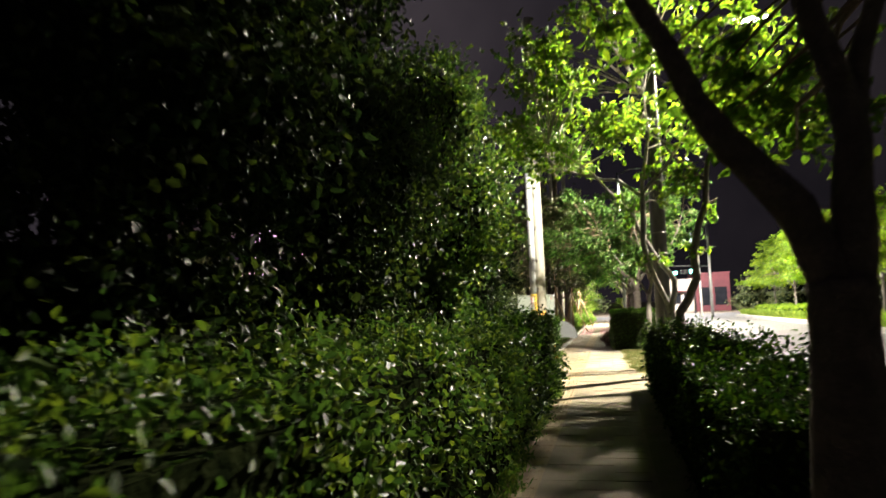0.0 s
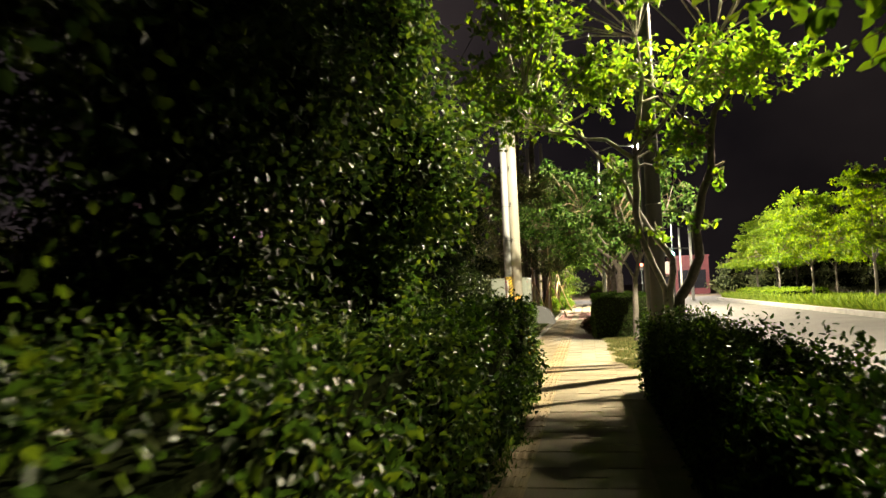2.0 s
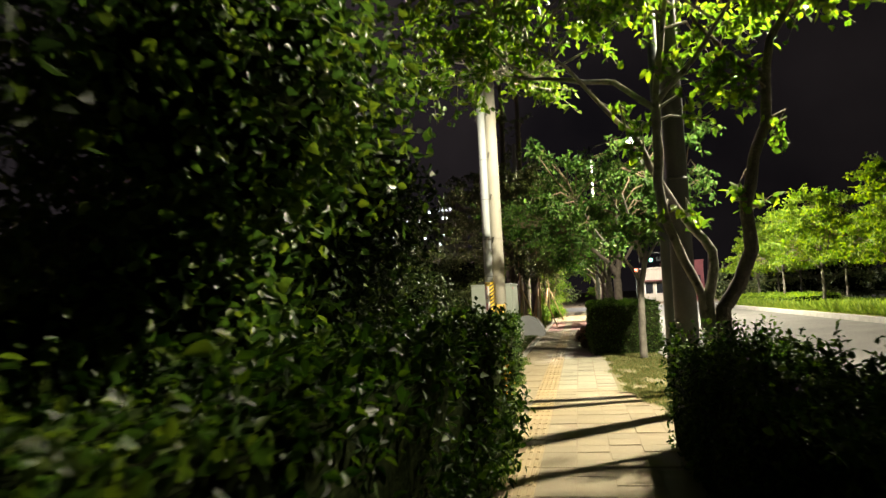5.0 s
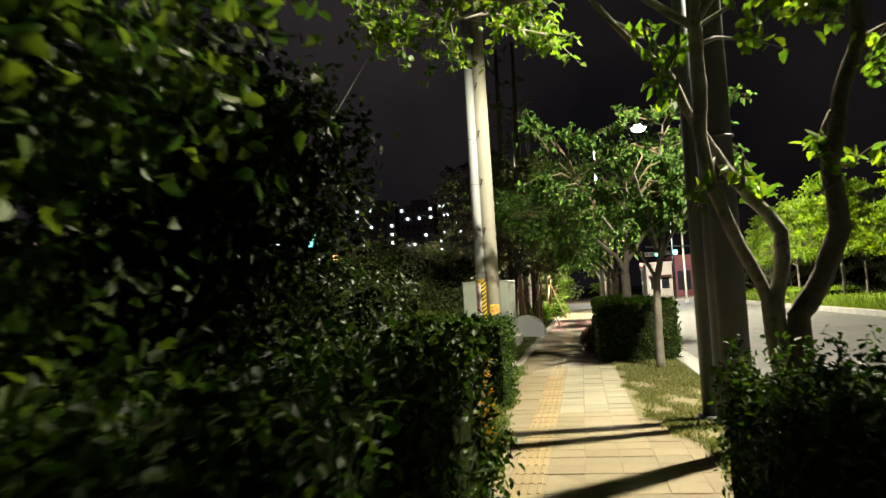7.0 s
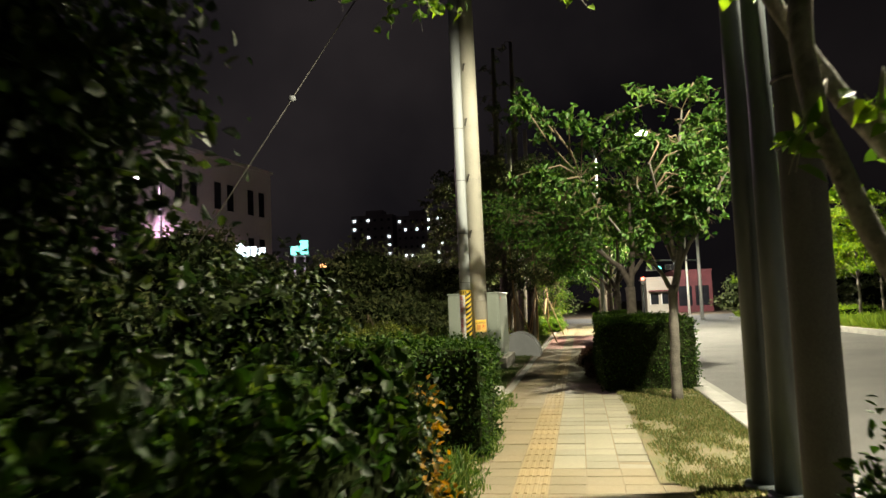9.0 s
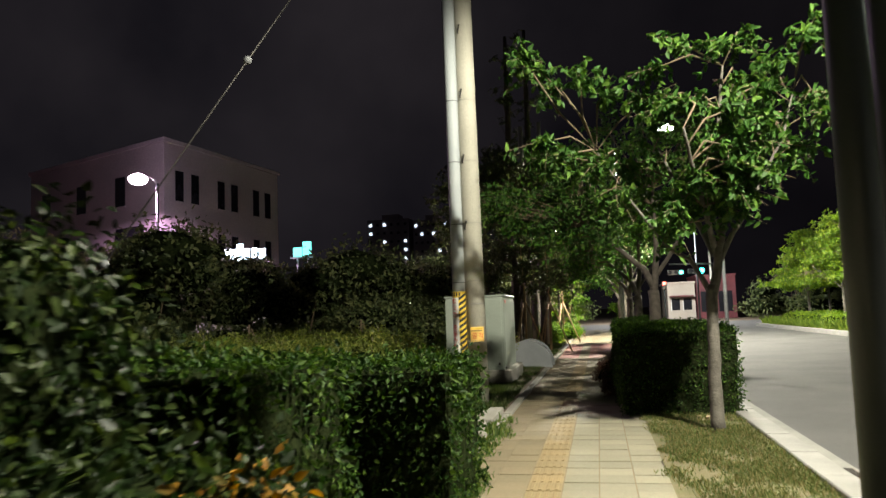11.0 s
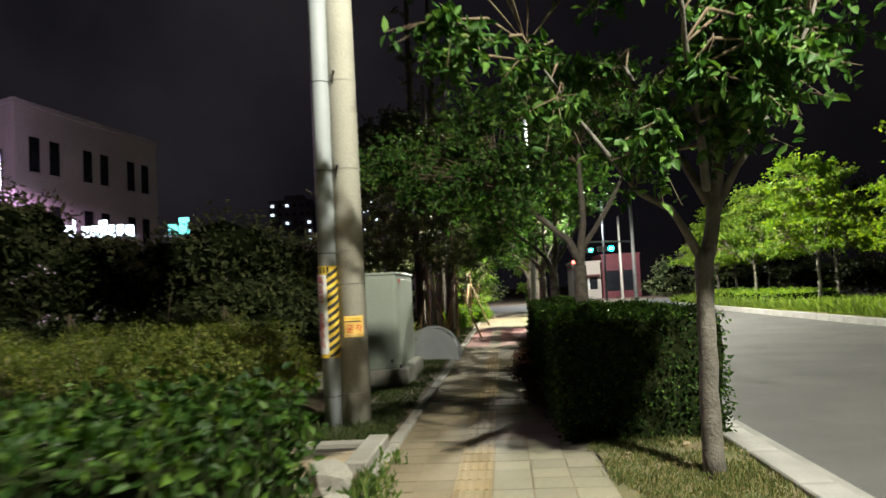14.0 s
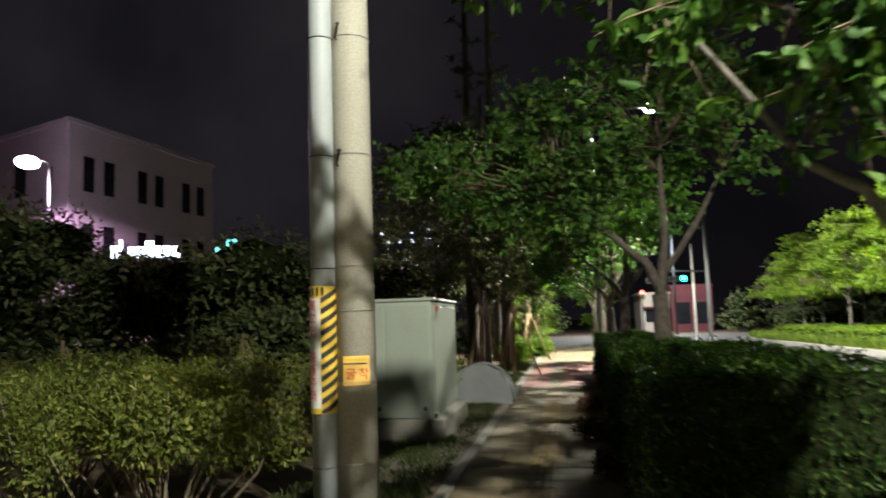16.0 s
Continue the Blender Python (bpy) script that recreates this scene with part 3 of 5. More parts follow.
tree("street_tree", 1.05, 13.3, 0.0, [
    ([(0.03, 0, -0.1), (0.03, 0, 0.8), (-0.02, 0, 1.36), (-0.19, 0, 1.82), (-0.34, 0.0, 2.18), (-0.36, 0.0, 2.57), (-0.35, 0.0, 2.96), (-0.34, 0.0, 3.35)], [0.07, 0.06, 0.045, 0.045, 0.046, 0.048, 0.048, 0.044]),
    ([(-0.34, 0, 3.3), (-0.28, 0.02, 3.8), (-0.15, 0.2, 4.5), (-0.2, 0.3, 5.2)], [0.04, 0.036, 0.026, 0.012]),
    ([(-0.34, 0, 3.28), (-0.55, 0.02, 3.46), (-0.74, 0.04, 3.61), (-1.01, 0.1, 3.66), (-1.37, 0.4, 3.82), (-1.8, 1.2, 4.1), (-2.5, 2.7, 4.6)], [0.034, 0.03, 0.028, 0.026, 0.022, 0.017, 0.009]),
    ([(-0.34, 0, 3.32), (-0.21, 0, 3.49), (-0.06, 0, 3.64), (0.07, 0, 3.77), (0.3, -0.1, 4.1), (0.8, -0.2, 4.8)], [0.034, 0.03, 0.028, 0.025, 0.02, 0.01]),
    ([(0.05, 0, 0.4), (0.05, -0.02, 0.9), (0.04, 0.0, 1.36), (0.10, 0.0, 1.64), (0.11, 0.0, 1.8), (0.04, 0.0, 1.93), (-0.07, 0.03, 2.06), (-0.19, 0.08, 2.27), (-0.31, 0.12, 2.52), (-0.44, 0.12, 2.74), (-0.5, 0.12, 2.94), (-0.57, 0.12, 3.08), (-0.71, 0.15, 3.21), (-1.2, 0.0, 3.8), (-1.9, -0.3, 4.3)], [0.07, 0.06, 0.052, 0.05, 0.052, 0.046, 0.044, 0.04, 0.037, 0.034, 0.031, 0.028, 0.024, 0.018, 0.008])],
    cl, "many-stemmed street tree with pale bark and a wide crown", L_CHERRY, M_BARK_PALE, 0.11, 0.062, 10, 9, 0.5, 41, "street trees", tufts=[(-0.38, -0.05, 2.2), (-0.62, 0.1, 2.95), (-0.12, -0.02, 2.2), (-0.02, -0.02, 2.15), (-0.55, 0.1, 2.85), (-0.6, 0.05, 3.2), (-0.5, 0, 3.1), (-0.25, 0, 3.65), (-0.05, 0, 3.3), (0.02, 0, 3.15), (-0.2, 0, 3.75), (-0.75, 0.1, 3.35)])
tree("street_tree", 1.2, 13.25, 0.0, [
    ([(0.0, 0, -0.1), (0.0, 0, 0.6), (0.02, 0, 1.23), (0.19, 0, 1.5), (0.31, 0.0, 1.8), (0.3, 0.02, 2.24), (0.41, 0.05, 2.7), (0.56, 0.06, 3.07), (0.58, 0.08, 3.5), (0.66, 0.1, 3.9), (1.0, 0.2, 4.4), (1.7, 0.2, 4.6)], [0.085, 0.08, 0.075, 0.072, 0.068, 0.062, 0.056, 0.052, 0.05, 0.042, 0.03, 0.012]),
    ([(0.58, 0.07, 3.5), (0.33, 0.06, 3.7), (0.16, 0.05, 3.85), (-0.1, 0.0, 4.2)], [0.04, 0.034, 0.028, 0.015])],
    np.concatenate([clumps_in(R(42), (1.0, -0.1, 4.55), (1.0, 0.9, 0.4), 14), np.array([[0.3, 0.0, 3.55], [0.42, -0.05, 3.4], [0.2, 0.05, 3.75]])]), "leaning dark stem with a leafy crown", L_CHERRY, M_BARK, 0.11, 0.06, 10, 10, 0.42, 42, "street trees", tufts=[(0.68, 0, 2.95), (0.66, 0, 3.05), (0.24, 0, 2.45), (0.22, 0, 2.3), (0.45, 0.05, 2.25)])

# cherry on the lawn
r = R(43)
cl = np.concatenate([clumps_in(r, (-0.35, -0.2, 3.3), (1.2, 1.5, 0.85), 50), clumps_in(r, (-1.35, 0.0, 3.45), (0.65, 0.8, 0.45), 16), clumps_in(r, (0.6, 0.1, 3.75), (0.6, 0.8, 0.75), 10), clumps_in(r, (-0.5, -0.9, 2.65), (0.9, 0.7, 0.3), 8)])
cl = cl[cl[:, 2] > 2.3 + 0.55 * np.maximum(cl[:, 0], 0) + 0.25 * np.maximum(-cl[:, 0] - 0.5, 0)]
tips = [(-2.0, 4.45), (-1.8, 4.35), (-1.6, 4.2), (-1.35, 4.1), (-1.1, 4.0), (-1.85, 3.3), (-1.6, 3.25), (-1.2, 3.2), (-0.4, 4.35), (-0.25, 4.5), (0.35, 4.5), (0.55, 4.65), (1.15, 4.4), (1.35, 4.6), (1.3, 3.9), (1.3, 3.5), (1.0, 3.2), (-1.0, 2.9), (-0.4, 2.35), (0.3, 2.5)]
# crown cleared between lamp and utility pole so the pole stays lit
gap = abs((cl[:, 0] + 0.55) * 0.79 + (cl[:, 1] + 1.0) * 0.61)
cl = cl[(gap > 0.5) | (cl[:, 2] > 4.1 - 1.0 * cl[:, 1] + 0.35)]
cl = np.concatenate([cl, np.array([(tx, -0.2 + 0.25 * (k % 3 - 1), tz) for k, (tx, tz) in enumerate(tips)])])
tree("street_tree", 1.08, 21.5, 0.05, [
    ([(0.0, 0, -0.1), (0, 0, 0.6), (0.02, 0, 1.25), (0.04, 0, 1.65)], [0.088, 0.072, 0.066, 0.07]),
    ([(0.03, 0, 1.55), (-0.2, 0, 1.97), (-0.43, 0, 2.12), (-0.85, 0.1, 2.75), (-1.2, 0.2, 3.4)], [0.036, 0.027, 0.023, 0.015, 0.007]),
    ([(0.05, 0, 1.55), (0.17, 0, 2.1), (0.22, 0, 2.6), (0.2, 0.05, 3.2), (0.35, 0.1, 4.3)], [0.06, 0.052, 0.044, 0.032, 0.012]),
    ([(0.14, 0, 1.9), (0.3, -0.05, 2.25), (0.54, -0.1, 2.6), (0.9, -0.1, 3.3), (1.1, 0.0, 3.9)], [0.036, 0.03, 0.026, 0.014, 0.007]),
    ([(0.1, 0, 2.0), (-0.1, 0.4, 2.6), (-0.4, 0.8, 3.5)], [0.04, 0.03, 0.012]),
    ([(0.1, 0, 2.1), (-0.1, -0.5, 2.7), (-0.3, -1.1, 3.3)], [0.038, 0.028, 0.012])],
    cl, "young cherry tree with a pale straight trunk on the verge", L_GREEN, M_BARK_C, 0.11, 0.056, 12, 12, 0.36, 43, "street trees", droop=0.7)

# the row beyond; the darker leaf colour stands for its unlit crowns
for k, (tx, ty, s) in enumerate([(1.1, 30.3, 1.05), (1.15, 38.5, 1.0), (1.1, 44.0, 1.0), (1.2, 52.0, 1.1), (1.1, 58.5, 1.0)]):
    r = R(50 + k)
    cl = np.concatenate([clumps_in(r, (-0.3, 0, 4.3 * s), (2.3 * s, 2.1, 1.3), 70), clumps_in(r, (-1.5, -0.2, 3.2 * s), (1.0, 1.2, 0.7), 24), clumps_in(r, (-2.9, 0.2, 3.9), (1.4, 1.4, 0.7), 30 if k == 0 else 8)])
    tree("street_tree", tx, ty, 0.05, [
        ([(0, 0, -0.1), (0, 0, 0.8), (-0.02, 0, 1.8)], [0.17, 0.14, 0.13]),
        ([(-0.02, 0, 1.9), (-0.2, 0, 2.3), (-0.85, 0, 2.9), (-1.5, 0, 3.4)], [0.09, 0.07, 0.05, 0.02]),
        ([(-0.02, 0, 1.7), (0.1, 0, 2.6), (0.1, 0, 4.2)], [0.1, 0.07, 0.03]),
        ([(0.05, 0, 2.1), (0.6, 0, 2.9), (1.1, 0.2, 3.8)], [0.06, 0.045, 0.02])],
        cl, "mature street tree in the row along the kerb", L_GREEN, M_BARK, 0.13, 0.07, 10, 10, 0.55, 50 + k, "street trees")

# trees on the garden side, farther on
for k, (tx, ty, hgt, w) in enumerate([(-3.0, 38.0, 7.6, 1.8), (-2.3, 40.5, 8.2, 1.6), (-4.6, 42.0, 8.6, 2.0), (-3.6, 46.0, 9.6, 1.9), (-3.0, 52.0, 6.0, 1.8)]):
    r = R(60 + k)
    cl = np.concatenate([clumps_in(r, (0, 0, hgt * 0.66), (w * 1.1, w * 1.1, hgt * 0.28), 90), clumps_in(r, (0.3, 0, hgt * 0.38), (w * 0.8, w * 0.8, hgt * 0.14), 26)])
    tree("garden_tree", tx, ty, 0.0, [
        ([(0, 0, -0.1), (0.05, 0, 1.5), (0, 0, hgt * 0.5), (0.1, 0, hgt * 0.85)], [0.14, 0.12, 0.09, 0.03]),
        ([(0.03, 0, 1.6), (0.4, 0, 2.6), (0.7, 0.1, hgt * 0.6)], [0.07, 0.05, 0.02])],
        cl, "tall dark tree on the garden side of the walk", L_DARK, M_BARK, 0.14, 0.07, 10, 10, 0.55, 60 + k, "garden trees")

for k, (tx, ty, hgt) in enumerate([(-3.78, 45.0, 14.0), (-2.95, 45.5, 14.4)]):
    r = R(75 + k)
    tree("garden_tree", tx, ty, 0.0, [([(0, 0, -0.1), (0.05, 0, 4), (0, 0.1, 9.0), (0.05, 0, hgt)], [0.22, 0.18, 0.15, 0.08])],
        np.stack([r.normal(0, 0.3, 26), r.normal(0, 0.3, 26), r.uniform(4.5, hgt - 0.3, 26)], 1), "tall bare-stemmed tree cut back to a column", L_DARK, M_BARK, 0.13, 0.06, 6, 7, 0.3, 75 + k, "garden trees")

# young trees across the road, crowns in flat tiers
for k in range(14):
    r = R(80 + k)
    tx, ty = 12.4 + (k % 2) * 2.2 + r.uniform(-0.3, 0.3), 15 + k * 3.9 + r.uniform(-0.6, 0.6)
    hh = r.uniform(0.9, 1.12)
    cl = np.concatenate([clumps_in(r, (r.uniform(-0.5, 0.5), r.uniform(-0.5, 0.5), (2.6 + 0.7 * j) * hh), (2.3 - 0.33 * j, 2.3 - 0.33 * j, 0.32), 30 - 4 * j) for j in range(5)])
    tree("young_tree", tx, ty, 0.0, [
        ([(0, 0, -0.1), (0.02, 0, 1.2), (0, 0.03, 2.4), (0.05, 0, 4.6 * hh)], [0.085, 0.07, 0.06, 0.02]),
        ([(0, 0, 2.0), (-0.6, 0.1, 2.7), (-1.3, 0.2, 3.2)], [0.04, 0.03, 0.015]),
        ([(0, 0, 2.1), (0.6, 0.2, 2.9), (1.2, 0.2, 3.4)], [0.04, 0.03, 0.015]),
        ([(0, 0, 2.2), (0.1, -0.6, 2.9), (0.1, -1.2, 3.6)], [0.04, 0.03, 0.015])],
        cl, "young tree with light green tiered leaves across the road", L_BRIGHT, M_BARK_C, 0.18, 0.095, 9, 10, 0.62, 80 + k, "trees across the road", droop=0.1, flat=0.25, sides=6)

# dark woods behind the far path
def dark_mass(name, x, y, w, d, h, label, seed, n=5000, material=L_DARK, leaf=0.28):
    rng = R(seed)
    blobs = [((rng.uniform(-w, w), rng.uniform(-d, d), rng.uniform(0.35, 0.8) * h), (rng.uniform(1.2, 2.0), rng.uniform(1.2, 2.0), h * rng.uniform(0.16, 0.26))) for _ in range(int(4 + w + d))]
    blobs += [((rng.uniform(-w, w), rng.uniform(-d, d), h * 0.15), (2.2, 2.2, h * 0.17)) for _ in range(int(3 + w))]
    return tagged(shrub(name, x, y, blobs, label, material, n, leaf, leaf * 0.5, seed), kind="stuff")


for k in range(5):
    dark_mass("far_wood", 24 + (k % 2) * 4, 14 + k * 13, 3, 6, 6.5 + (k % 3), "dark trees behind the far path", 110 + k)
for k, (mx, my, mw, md, mh) in enumerate([(-10.5, 24, 1.6, 2, 2.6), (-9.5, 35, 3, 3, 4.2), (-14, 33, 3, 3, 4.9), (-19, 36, 3, 3, 5.4), (-14, 40, 4, 3, 4.6), (-7, 38, 2, 2, 3.6), (-24, 40, 3, 4, 5.6), (-10, 48, 4, 3, 4.5), (-5.8, 33, 1.2, 1.5, 2.4), (-7, 58, 3, 4, 5.5), (-17, 26, 3, 3, 4.6)]):
    dark_mass("garden_trees", mx, my, mw, md, mh, "dark garden trees and shrubs in shadow", 130 + k, 11000, L_DARK, 0.17)

# hedge and tall grass across the road
hedge("hedge", 10.9, 13.2, 47.0, 61.0, 0.75, "low bright hedge on the corner across the road", L_BRIGHT, 120, 0.12, 0.07, 17, 0.07)


def grass(name, x0, x1, y0, y1, z, n, length, width, material, label, seed, patch=0.0, up=2.2, inside=None):
    rng = R(seed)
    p = np.stack([rng.uniform(x0, x1, n), rng.uniform(y0, y1, n), np.full(n, z)], 1)
    if inside:
        p = p[inside(p[:, 0] + rng.normal(0, 0.035, n), p[:, 1])]
    if patch:
        u, w = p[:, 0], p[:, 1]
        lump = np.sin(2.3 * u + 1.1 * w + seed) + np.sin(4.7 * u - 2.9 * w + 1.3) + 0.8 * np.sin(-7.1 * u - 5.3 * w + 2.1 * seed) + 0.6 * np.sin(13.7 * u + 3.1 * w) + 0.6 * np.sin(-3.7 * u + 11.9 * w)
        keep = lump * 0.45 + rng.normal(0, 0.55, len(p)) > patch
        p = p[keep]
    o = rng.normal(size=(len(p), 3)) * 0.45
    o[:, 2] = up
    return tagged(new(name, leaves_mesh(name, rng, p, unit(o) * 2.2, length, width, material, spread=0.5, fold=0.05, droop=-0.2)), label, "grass", kind="stuff")


grass("tall_grass", 10.6, 14.5, 14, 66, 0.02, 30000, 0.5, 0.026, L_TALL, "tall fresh grass below the young trees", 70)


def ragged(y, ys, xs, seed):
    """A worn edge: straight stretches between the given places, with lobes of a few sizes."""
    return np.interp(y, ys, xs) + 0.05 * np.sin(2.1 * y + seed) + 0.04 * np.sin(5.3 * y + 2 * seed) + 0.025 * np.sin(11.7 * y)


def walk_left(y):
    return ragged(y, [4, 12, 15, 17.5, 20, 23], [-0.80, -0.88, -1.08, -1.25, -1.42, -1.48], 1)


def walk_right(y):
    return ragged(y, [12, 14.3, 15.3, 16.4, 17.3, 22], [0.84, 0.76, 0.68, 0.52, 0.40, 0.36], 2)


def spill(name, y0, y1, outer, inner, z, material, label):
    """Soil washed over the pavers, thinning out to a worn edge."""
    bm = bmesh.new()
    ys = np.arange(y0, y1, 0.08)
    rows = []
    for y in ys:
        e = float(inner(y))
        rows.append([bm.verts.new((outer + (e - outer) * f, y, z * (1 - f ** 4) + (0.004 - 0.012 * f ** 8) + 0.006 * noise.noise((outer + f * 3, y * 4, 0)))) for f in (0, 0.35, 0.7, 0.9, 1)])
    for p, q in zip(rows, rows[1:]):
        for k in range(4):
            f = bm.faces.new((p[k], p[k + 1], q[k + 1], q[k]))
            f.smooth = True
    bmesh.ops.recalc_face_normals(bm, faces=bm.faces[:])
    return solid(name, bm, material, label, "soil", kind="structure")


spill("soil_spill", 3, 23, -1.5, walk_left, 0.018, M_SAND, "sandy soil washed over the edge of the walk")
spill("soil_spill", 11, 16.6, 1.2, walk_right, 0.02, M_LAWN, "thin soil and roots spread over the pavers")
grass("verge_grass", 0.2, 1.49, 13.2, 23.2, 0.01, 52000, 0.055, 0.009, L_GRASS, "short dry grass on the verge", 71, -0.25, 1.0, lambda u, w: u > walk_right(w))
grass("garden_grass", -2.75, -1.66, 22.9, 46, 0.03, 40000, 0.06, 0.01, L_LAWN, "short dull grass between walk and garden", 72, -0.1, 1.0)

for k, (bx, by, br) in enumerate([(-0.12, 27.6, 0.33), (0.0, 25.3, 0.25), (-0.05, 30.2, 0.3)]):
    shrub("low_bush", bx, by, [((0, 0, 0.14), (br, br * 1.3, 0.2))], "low reddish-brown bush at the foot of the hedge", L_RUST, 1500, 0.035, 0.018, 170 + k, stems=3)
shrub("garden_shrub", -1.75, 49.5, [((0, 0, 0.4), (0.8, 1.6, 0.45))], "low green shrub beside the walk", L_CHERRY, 4000, 0.08, 0.045, 175)
shrub("garden_shrub", -2.2, 44.6, [((0, 0, 0.45), (0.6, 1.0, 0.5))], "low green shrub under the stakes", L_CHERRY, 3000, 0.08, 0.045, 176)
grass("walk_weeds", -1.52, -0.6, 4.0, 22.6, 0.01, 26000, 0.07, 0.014, L_WEED, "weeds creeping in from the edge of the walk", 73, 0.0, 1.0, lambda u, w: u < walk_left(w) + 0.05)
grass("edge_weeds", -1.6, -0.8, 6.0, 22.5, 0.008, 12000, 0.15, 0.024, L_WEED, "ragged leafy weeds along the foot of the hedge", 74, 0.0, 1.6, lambda u, w: u < walk_left(w) - 0.1)
grass("pole_grass", -2.9, -1.65, 23.0, 24.6, 0.03, 3000, 0.11, 0.011, L_LAWN, "longer grass round the foot of the pole", 75, -0.4, 1.8)
sheet("sand_patch", -3.4, -1.63, 20.2, 22.6, 0.048, M_SAND, "sandy bare soil beside the drain pit", "soil", 0.12, 0.05, 12)

for k, (mx, my) in enumerate([(19, 92), (27, 95), (-6, 93), (-16, 95), (-28, 92), (37, 92), (20, 74), (28, 70)]):
    dark_mass("far_wood", mx, my, 4, 3, 7.0 + k % 3, "dark trees beyond the crossing", 190 + k, 5000, L_DARK, 0.3)

# small trees closing the view along the walk
for k, (tx, ty, hh) in enumerate([(-2.0, 47.2, 3.4), (-1.9, 52.6, 3.6), (-2.1, 57.5, 3.8), (-1.95, 62.0, 3.6), (1.15, 63.0, 4.2), (-4.2, 62.5, 4.6)]):
    r = R(210 + k)
    cl = np.concatenate([clumps_in(r, (0, 0, hh * 0.68), (1.1, 1.1, hh * 0.26), 34), clumps_in(r, (0.1, 0, hh * 0.36), (0.8, 0.8, 0.4), 10)])
    tree("small_tree", tx, ty, 0.0, [
        ([(0, 0, -0.1), (0.03, 0, 0.8), (0, 0.02, hh * 0.5), (0.05, 0, hh * 0.85)], [0.06, 0.05, 0.04, 0.015]),
        ([(0.02, 0, 0.9), (0.35, 0.1, 1.5), (0.6, 0.1, 2.1)], [0.03, 0.022, 0.012])],
        cl, "small leafy tree beside the far part of the walk", L_CHERRY, M_BARK, 0.11, 0.06, 8, 9, 0.45, 210 + k, "small trees", sides=6)


# ---- things, space by space ----
# round things
def cyl_bm(r0, r1, z0, z1, sides=24, x=0.0, y=0.0):
    return tube_bm([(x, y, z0), (x, y, z1)], [r0, r1], sides)


M_WHITE = mat("white_plate", (0.78, 0.78, 0.76), (0.68, 0.68, 0.66), 6, 0.5, bump=0.03, grainy=0.1)
M_YELLOW = mat("yellow_band", (0.75, 0.52, 0.05), (0.62, 0.42, 0.04), 6, 0.5, bump=0.03, grainy=0.1)
M_BLACK = mat("black_band", (0.02, 0.02, 0.02), (0.04, 0.04, 0.04), 6, 0.55, bump=0.03, grainy=0.1)
M_REDPAINT = mat("red_letters", (0.6, 0.05, 0.04), (0.5, 0.05, 0.04), 6, 0.5, bump=0.02, grainy=0.1)
M_ORANGE = mat("orange_plate", (0.85, 0.55, 0.14), (0.75, 0.48, 0.12), 6, 0.5, bump=0.03, grainy=0.1)
M_BOLT = mat("bolt_steel", (0.05, 0.05, 0.05), (0.1, 0.09, 0.08), 20, 0.5, 0.6, bump=0.1)
M_WIRE = mat("galvanised_wire", (0.35, 0.35, 0.34), (0.25, 0.25, 0.25), 20, 0.45, 0.5, bump=0.05)
M_PLASTER = mat("rendered_wall", (0.46, 0.41, 0.42), (0.38, 0.345, 0.355), 0.25, 0.9, bump=0.1, detail_scale=12)
M_DARKGLASS = mat("dark_glass", (0.012, 0.013, 0.016), (0.02, 0.02, 0.024), 1.0, 0.12, bump=0.0)
M_LAMPBODY = mat("lamp_body", (0.35, 0.36, 0.37), (0.28, 0.29, 0.3), 3, 0.5, 0.4, bump=0.03)
M_REDWALL = mat("red_shopfront", (0.15, 0.035, 0.04), (0.10, 0.025, 0.03), 0.8, 0.6, bump=0.05)
M_PALEWALL = mat("pale_wall", (0.45, 0.40, 0.33), (0.38, 0.34, 0.28), 0.4, 0.9, bump=0.05)
G_LAMP = glow("lamp_glass", (1.0, 0.95, 0.82), 60)
G_PINK = glow("pink_lamp_glass", (1.0, 0.72, 0.9), 60)
G_GREEN = glow("green_signal", (0.05, 1.0, 0.65), 40)
G_RED = glow("red_signal", (1.0, 0.08, 0.05), 14)
G_SIGN = glow("white_sign_glow", (0.75, 0.9, 1.0), 7)
G_TEAL = glow("teal_sign_glow", (0.2, 0.9, 0.75), 1.6)
G_WARM = glow("warm_sign_glow", (1.0, 0.4, 0.15), 4)
G_WINDOW = glow("lit_window", (0.8, 0.88, 1.0), 2.6)


def letters(name, text, size, material, parent, m, label=""):
    cu = bpy.data.curves.new("writing", "FONT")
    cu.body, cu.size, cu.extrude, cu.align_x, cu.align_y = text, size, 0.0006, "CENTER", "CENTER"
    tmp = bpy.data.objects.new("writing", cu)
    scene.collection.objects.link(tmp)
    bpy.context.view_layer.update()
    me = bpy.data.meshes.new_from_object(tmp.evaluated_get(bpy.context.evaluated_depsgraph_get()))
    bpy.data.objects.remove(tmp)
    me.materials.clear()
    me.materials.append(material)
    ob = new(name, me)
    ob.parent = parent
    ob.matrix_basis = m
    return tagged(ob, label)


def wrap_bm(radius, a0, a1, z0, z1, thick, seg=10):
    """A curved plate round an upright axis, between two angles in degrees."""
    bm = bmesh.new()
    rows = []
    for k in range(seg + 1):
        a = radians(a0 + (a1 - a0) * k / seg)
        rows.append([bm.verts.new((rr * math.cos(a), rr * math.sin(a), z)) for rr in (radius, radius + thick) for z in (z0, z1)])
    for p, q in zip(rows, rows[1:]):
        for i, j in ((0, 1), (1, 3), (3, 2), (2, 0)):
            bm.faces.new((p[i], p[j], q[j], q[i]))
    bm.faces.new([rows[0][i] for i in (0, 1, 3, 2)])
    bm.faces.new([rows[-1][i] for i in (0, 2, 3, 1)])
    return bm


